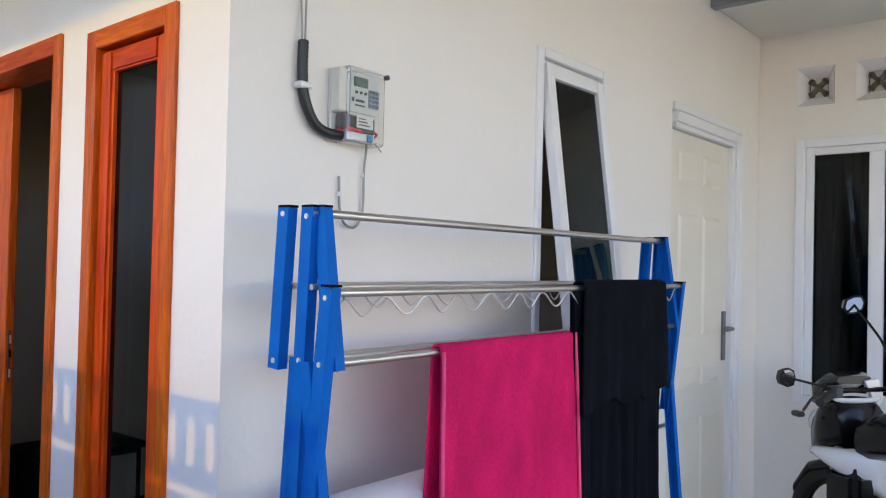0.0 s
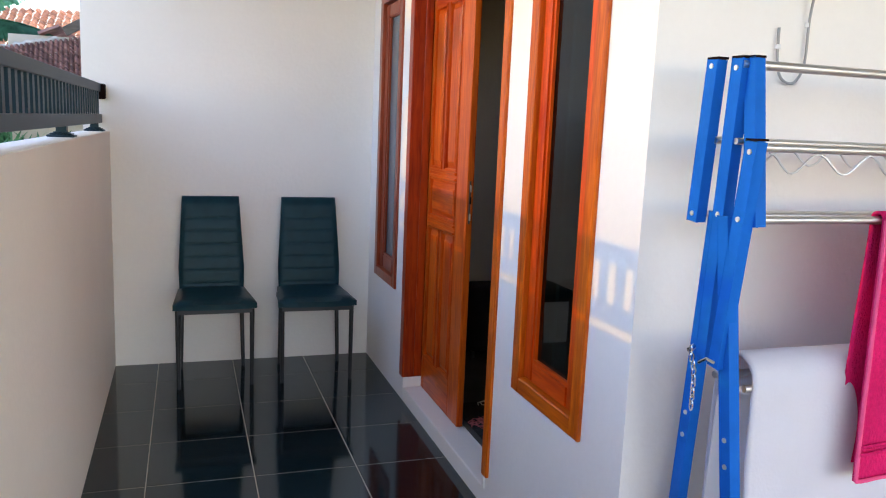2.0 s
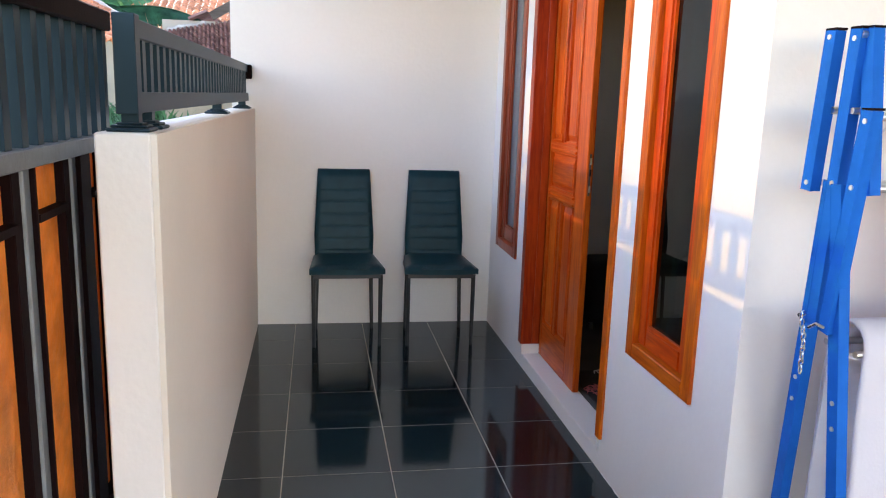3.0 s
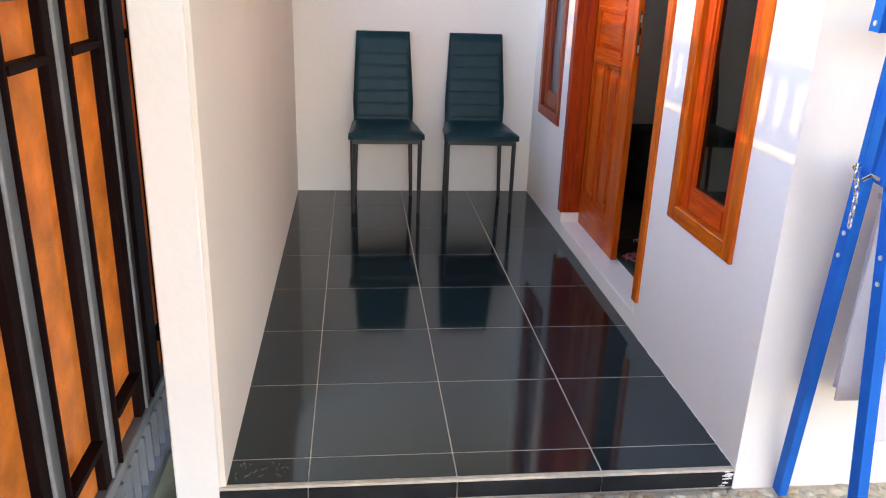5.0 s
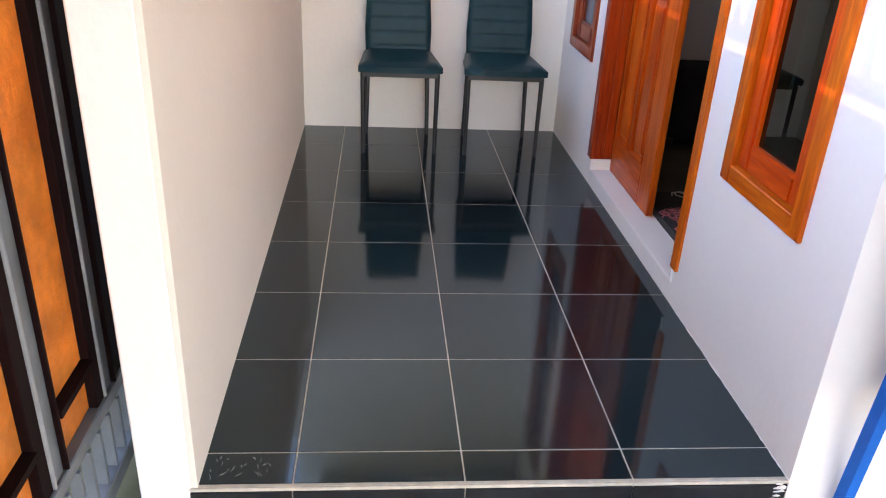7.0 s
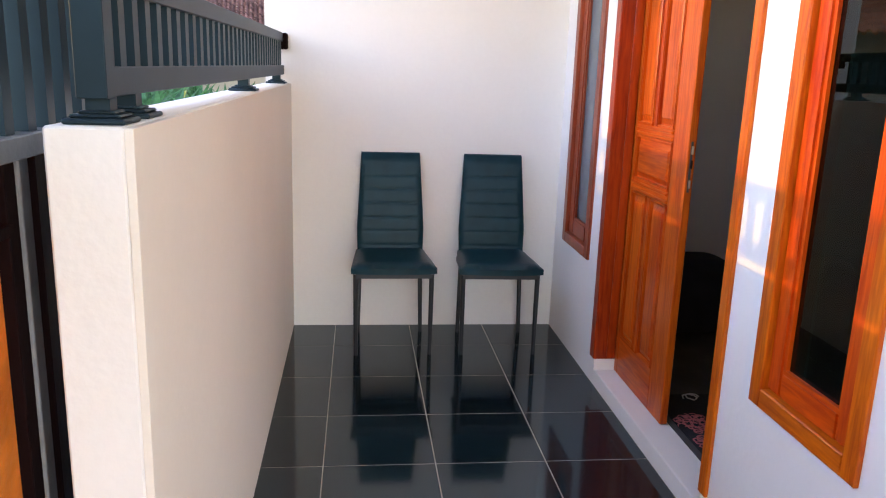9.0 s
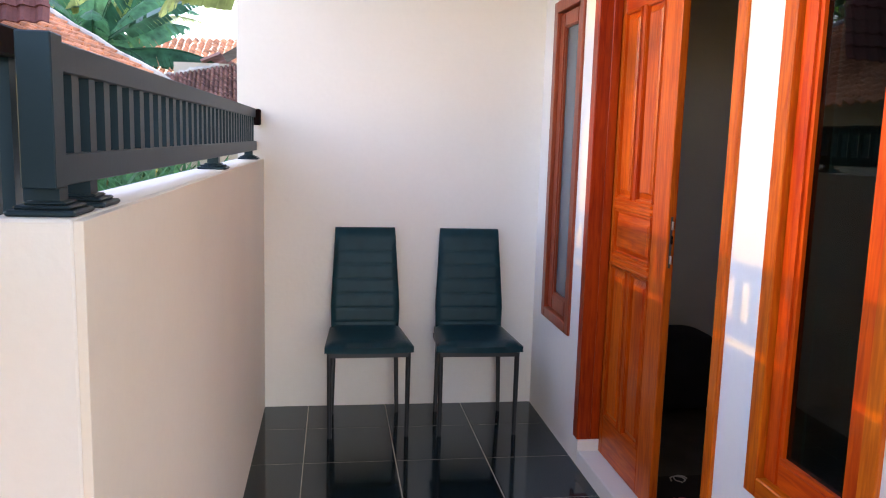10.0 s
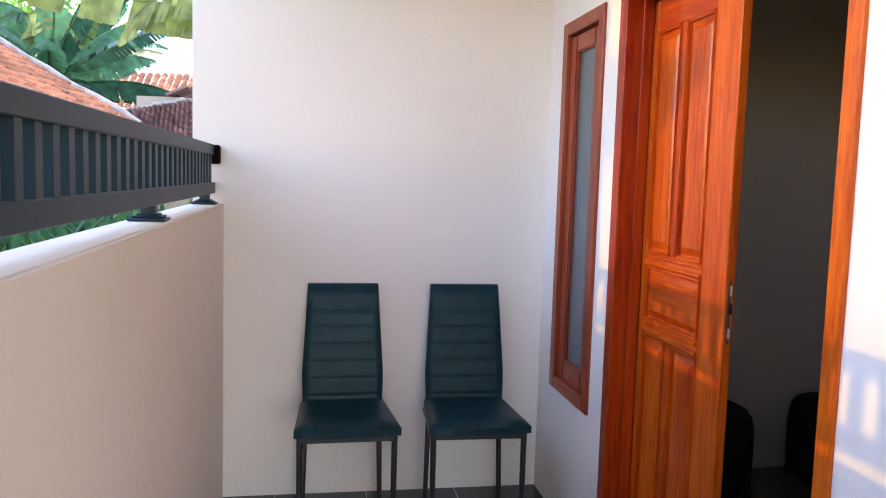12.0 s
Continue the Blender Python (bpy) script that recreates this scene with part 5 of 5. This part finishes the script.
banana(-3.80, 8.5, 2.42, 11, [((.8, -.1, .55), 1.6, .27, .6, .35, LEAF_D), ((-.8, -.2, .9), 1.7, .28, .7, .6, LEAF_D),
                              ((.1, -.1, 1), 1.3, .25, .3, .5, LEAF), ((.75, -.35, .08), .80, .20, 1.3, .75, LEAF_D), ((.2, -.7, .7), 1.1, .2, 1.5, .5, LEAF), ((.95, .1, .2), 1.5, .24, .9, .6, LEAF_D), ((.6, -.5, 1.2), 1.5, .22, .9, .7, LEAF_D), ((-.9, .1, .3), 1.5, .27, .8, .6, LEAF),
                              ((.55, .6, .9), 1.5, .27, .8, .6, LEAF), ((-.3, -.6, .6), 1.3, .24, 1.4, .5, LEAF), ((.4, .4, .35), 1.4, .26, .7, .6, LEAF)], 14)
banana(-5.0, 9.0, 2.5, 5, 10, 4)
banana(-5.9, 10.5, 2.6, 8, 9, 3)
banana(-4.5, 11.6, 3.0, 31, 11, 2)
banana(-5.2, 14.0, 3.4, 43, 11, 3)
banana(-5.0, 7.8, 3.15, 2, [((1, .1, .45), 2.2, .28, .8, .7, LEAF), ((.3, -.5, .5), 1.3, .28, 1.6, .6, LEAF), ((-.6, .3, .8), 1.8, .28, 1.2, .5, LEAF), ((.1, .8, .5), 1.8, .25, 1.2, .5, LEAF)], 2, label="leafy banana plant beyond the orange roof")
banana(-1.15, 6.35, 2.72, 6, [((-.96, .06, .22), 2.25, .22, .42, .90, LEAF_Y), ((-.9, -.02, .55), 1.75, .27, 2.3, .75, LEAF_Y), ((.7, .3, .9), 1.5, .26, 1.0, .5, LEAF), ((.2, .8, .8), 1.4, .26, 1.0, .5, LEAF)], 0, label="banana plant with yellowing leaves arching over the roofs")


def blades(name, x0, x1, y0, y1, n, h0, h1, w, material, label, cat, seed, base=-.03, xmax=99):
    rnd = random.Random(seed)
    verts, faces = [], []
    for _ in range(n):
        x, y, a, h = rnd.uniform(x0, x1), rnd.uniform(y0, y1), rnd.uniform(0, 6.28), rnd.uniform(h0, h1)
        le = rnd.uniform(.15, .5) * h
        c, s_ = math.cos(a), math.sin(a)
        i = len(verts)
        for t, ww_ in ((0, .6), (.45, 1), (.8, .7), (1, .05)):
            px, py, pz = min(x + c * le * t * t, xmax), y + s_ * le * t * t, base + h * t * (1 - .25 * t * t)
            verts += [(px - s_ * w * ww_, py + c * w * ww_, pz), (px + s_ * w * ww_, py - c * w * ww_, pz)]
        for k in range(3):
            faces.append((i + 2 * k, i + 2 * k + 1, i + 2 * k + 3, i + 2 * k + 2))
    me = bpy.data.meshes.new(name)
    me.from_pydata(verts, [], faces)
    me.materials.append(material)
    return tagged(new(name, me), label, cat, kind="stuff")
blades("tall_grass", -3.6, -1.75, 1.6, 5.4, 5200, .75, 1.32, .012, GRASS, "tall bright green grass beyond the boundary wall", "grass", 1, xmax=-1.62)
blades("garden_shrub", -7.5, -2.2, 5.2, 13.0, 4200, .6, 1.7, .035, LEAF, "dense dark green shrubs between the houses", "shrubs", 2)
# distant trees
def far_tree(x, y, h, seed):
    rnd = random.Random(seed)
    t = tagged(empty("tree"), "distant leafy garden tree in pale light", "tree", group="distant trees")
    part("trunk", tb([(x, y, -.1), (x + .2, y, h * .4), (x, y, h * .75)], .15, 8, radii=[.2, .14, .06]), OLDWOOD, t)
    verts, faces = [], []
    cl = [(x + rnd.gauss(0, h * .18), y + rnd.gauss(0, h * .18), h * rnd.uniform(.45, 1.0), rnd.uniform(.5, 1.0)) for _ in range(22)]
    for _ in range(7000):
        cx, cy, cz, r_ = rnd.choice(cl)
        p = Vector((cx + rnd.gauss(0, r_ * .5), cy + rnd.gauss(0, r_ * .5), cz + rnd.gauss(0, r_ * .4)))
        a = Vector((rnd.gauss(0, 1), rnd.gauss(0, 1), rnd.gauss(0, .6))).normalized() * .085
        b = a.orthogonal().normalized() * .04
        i = len(verts)
        verts += [p - a, p + b, p + a, p - b]
        faces.append((i, i + 1, i + 2, i + 3))
    me = bpy.data.meshes.new("crown")
    me.from_pydata([tuple(v) for v in verts], [], faces)
    me.materials.append(GRASS)
    o = new("crown", me); o.parent = t
far_tree(-8.5, 19, 5.5, 1); far_tree(-12, 17, 6.5, 3)

# ---- porch floor: slab and tiles ----
plain("porch_slab", bx(-1.4095, -.0005, .006, BACK - .001, -.02, ZP - .0010), GROUT, "cream grout bed under the porch tiles", "floor")
plain("porch_nosing", bx(-1.4095, -.0005, .0, .012, ZP - .012, ZP - .002, bevel=.002), GROUT, "cream grout line along the porch edge", "trim")
tiles = tagged(empty("porch_floor"), "glossy black ceramic tiles with cream joints", "floor", kind="structure")
xs = [-1.4095, -1.18, -.783, -.382, -.0005]
ys = [.012, .120, .520, .918, 1.318, 1.718, 2.118, 2.518, BACK - .001]
g = .0017
meshes = {}
for i in range(4):
    for j in range(8):
        w, d = xs[i + 1] - xs[i] - 2 * g, ys[j + 1] - ys[j] - 2 * g
        key = (round(w, 4), round(d, 4))
        if key not in meshes:
            o = part("floor_tile", bx(0, w, 0, d, -.008, 0, bevel=.0012), TILE, tiles)
            meshes[key] = o.data
        else:
            o = new("floor_tile", meshes[key]); o.parent = tiles
        o.location = (xs[i] + g, ys[j] + g, ZP)
    o = part("riser_tile", bx(xs[i] + g, xs[i + 1] - g, -.002, .006, 0.0, ZP - .013, bevel=.0012), TILE_R, tiles)

# cement smears left on the tiles and along the foot of the house front
CEMENT = mat("dried_cement_smear", (.16, .155, .15), .9, var=.3, scale=60, bump=.4, bscale=120)
rs = random.Random(21)
for k in range(22):
    x, y, a = rs.uniform(-1.375, -1.235), rs.uniform(.030, .108), rs.uniform(.6, 2.3)
    L = rs.uniform(.004, .012)
    c_, s_ = math.cos(a) * L, math.sin(a) * L
    part("cement_smear", tb([(x - c_, y - s_, ZP - .0004), (x - c_ * .2 + .002, y - s_ * .2, ZP + .0002), (x + c_, y + s_, ZP - .0004)], .001, 5, radii=[.0006, rs.uniform(.0008, .0020), .0005]), CEMENT, tiles)
for k in range(26):
    y = .016 + rs.random() ** 1.8 * .8
    r0 = rs.uniform(.0012, .0030)
    part("plaster_smear", tb([(-.002, y - rs.uniform(.008, .03), ZP), (-.002 - r0 * .3, y, ZP), (-.002, y + rs.uniform(.01, .04), ZP)], r0, 6, radii=[r0 * .5, r0, r0 * .4]), PLASTER, tiles, smooth=True)
for k in range(9):
    x, z = -.004 - rs.uniform(0, .03), rs.uniform(.0, ZP)
    part("plaster_smear", tb([(x - .010, -.003, z), (x, -.004, z + .002), (x + .009, -.003, z)], .004, 6, radii=[.001, rs.uniform(.0018, .0035), .001]), PLASTER, tiles, smooth=True)

# ---- pebbles set in the carport floor ----
pb = tagged(empty("pebble_floor"), "washed cream and grey pebbles set in cement", "pebbles", kind="structure")
def pebble_mesh(seed, material):
    b = bmesh.new()
    bmesh.ops.create_icosphere(b, subdivisions=1, radius=1)
    for v in b.verts:
        v.co *= 1 + .25 * noise.noise(v.co * 1.1 + Vector((seed * 3.1, 0, 0)))
        v.co = Vector((v.co.x * .0275, v.co.y * .0205, v.co.z * .0058))
    for f in b.faces:
        f.smooth = True
    me = bpy.data.meshes.new("pebble")
    b.to_mesh(me); b.free()
    me.materials.append(material)
    return me
PM = [pebble_mesh(k, PEBBLES[k % 4]) for k in range(16)]
rnd = random.Random(12)
cells = []
placed = {}
def free(x, y, r_):
    i, j = int(x / .04), int(y / .04)
    for a in range(i - 1, i + 2):
        for b_ in range(j - 1, j + 2):
            for px, py in placed.get((a, b_), ()):
                if (px - x) ** 2 + (py - y) ** 2 < r_ * r_:
                    return False
    placed.setdefault((i, j), []).append((x, y))
    return True
for _ in range(60000):
    x, y = rnd.uniform(-1.50, 1.5), rnd.uniform(-1.0, -.012)
    if free(x, y, .0315):
        cells.append((x, y))
near = sorted(cells, key=lambda c: (c[1] < -.30 or c[0] > .25, -c[1]))
bits_v, bits_f = [], []
for k, (x, y) in enumerate(near):
    a, s_ = rnd.uniform(0, 360), rnd.uniform(.75, 1.2)
    M = pose(x, y, -.0100, 0, 0, a) @ Matrix.Scale(s_, 4)
    if k < 300:
        o = new("pebble", PM[rnd.randrange(16)])
        o.parent, o.matrix_basis = pb, M
    else:
        me = PM[rnd.randrange(16)]
        i0 = len(bits_v)
        bits_v += [tuple(M @ v.co) for v in me.vertices]
        bits_f += [tuple(i0 + q for q in p.vertices) for p in me.polygons]
me = bpy.data.meshes.new("pebble_rest")
me.from_pydata(bits_v, [], bits_f)
me.materials.append(PEBBLE_MIX)
for p in me.polygons:
    p.use_smooth = True
o = new("pebble_rest", me)
o.parent = pb
tagged(o, kind="stuff")
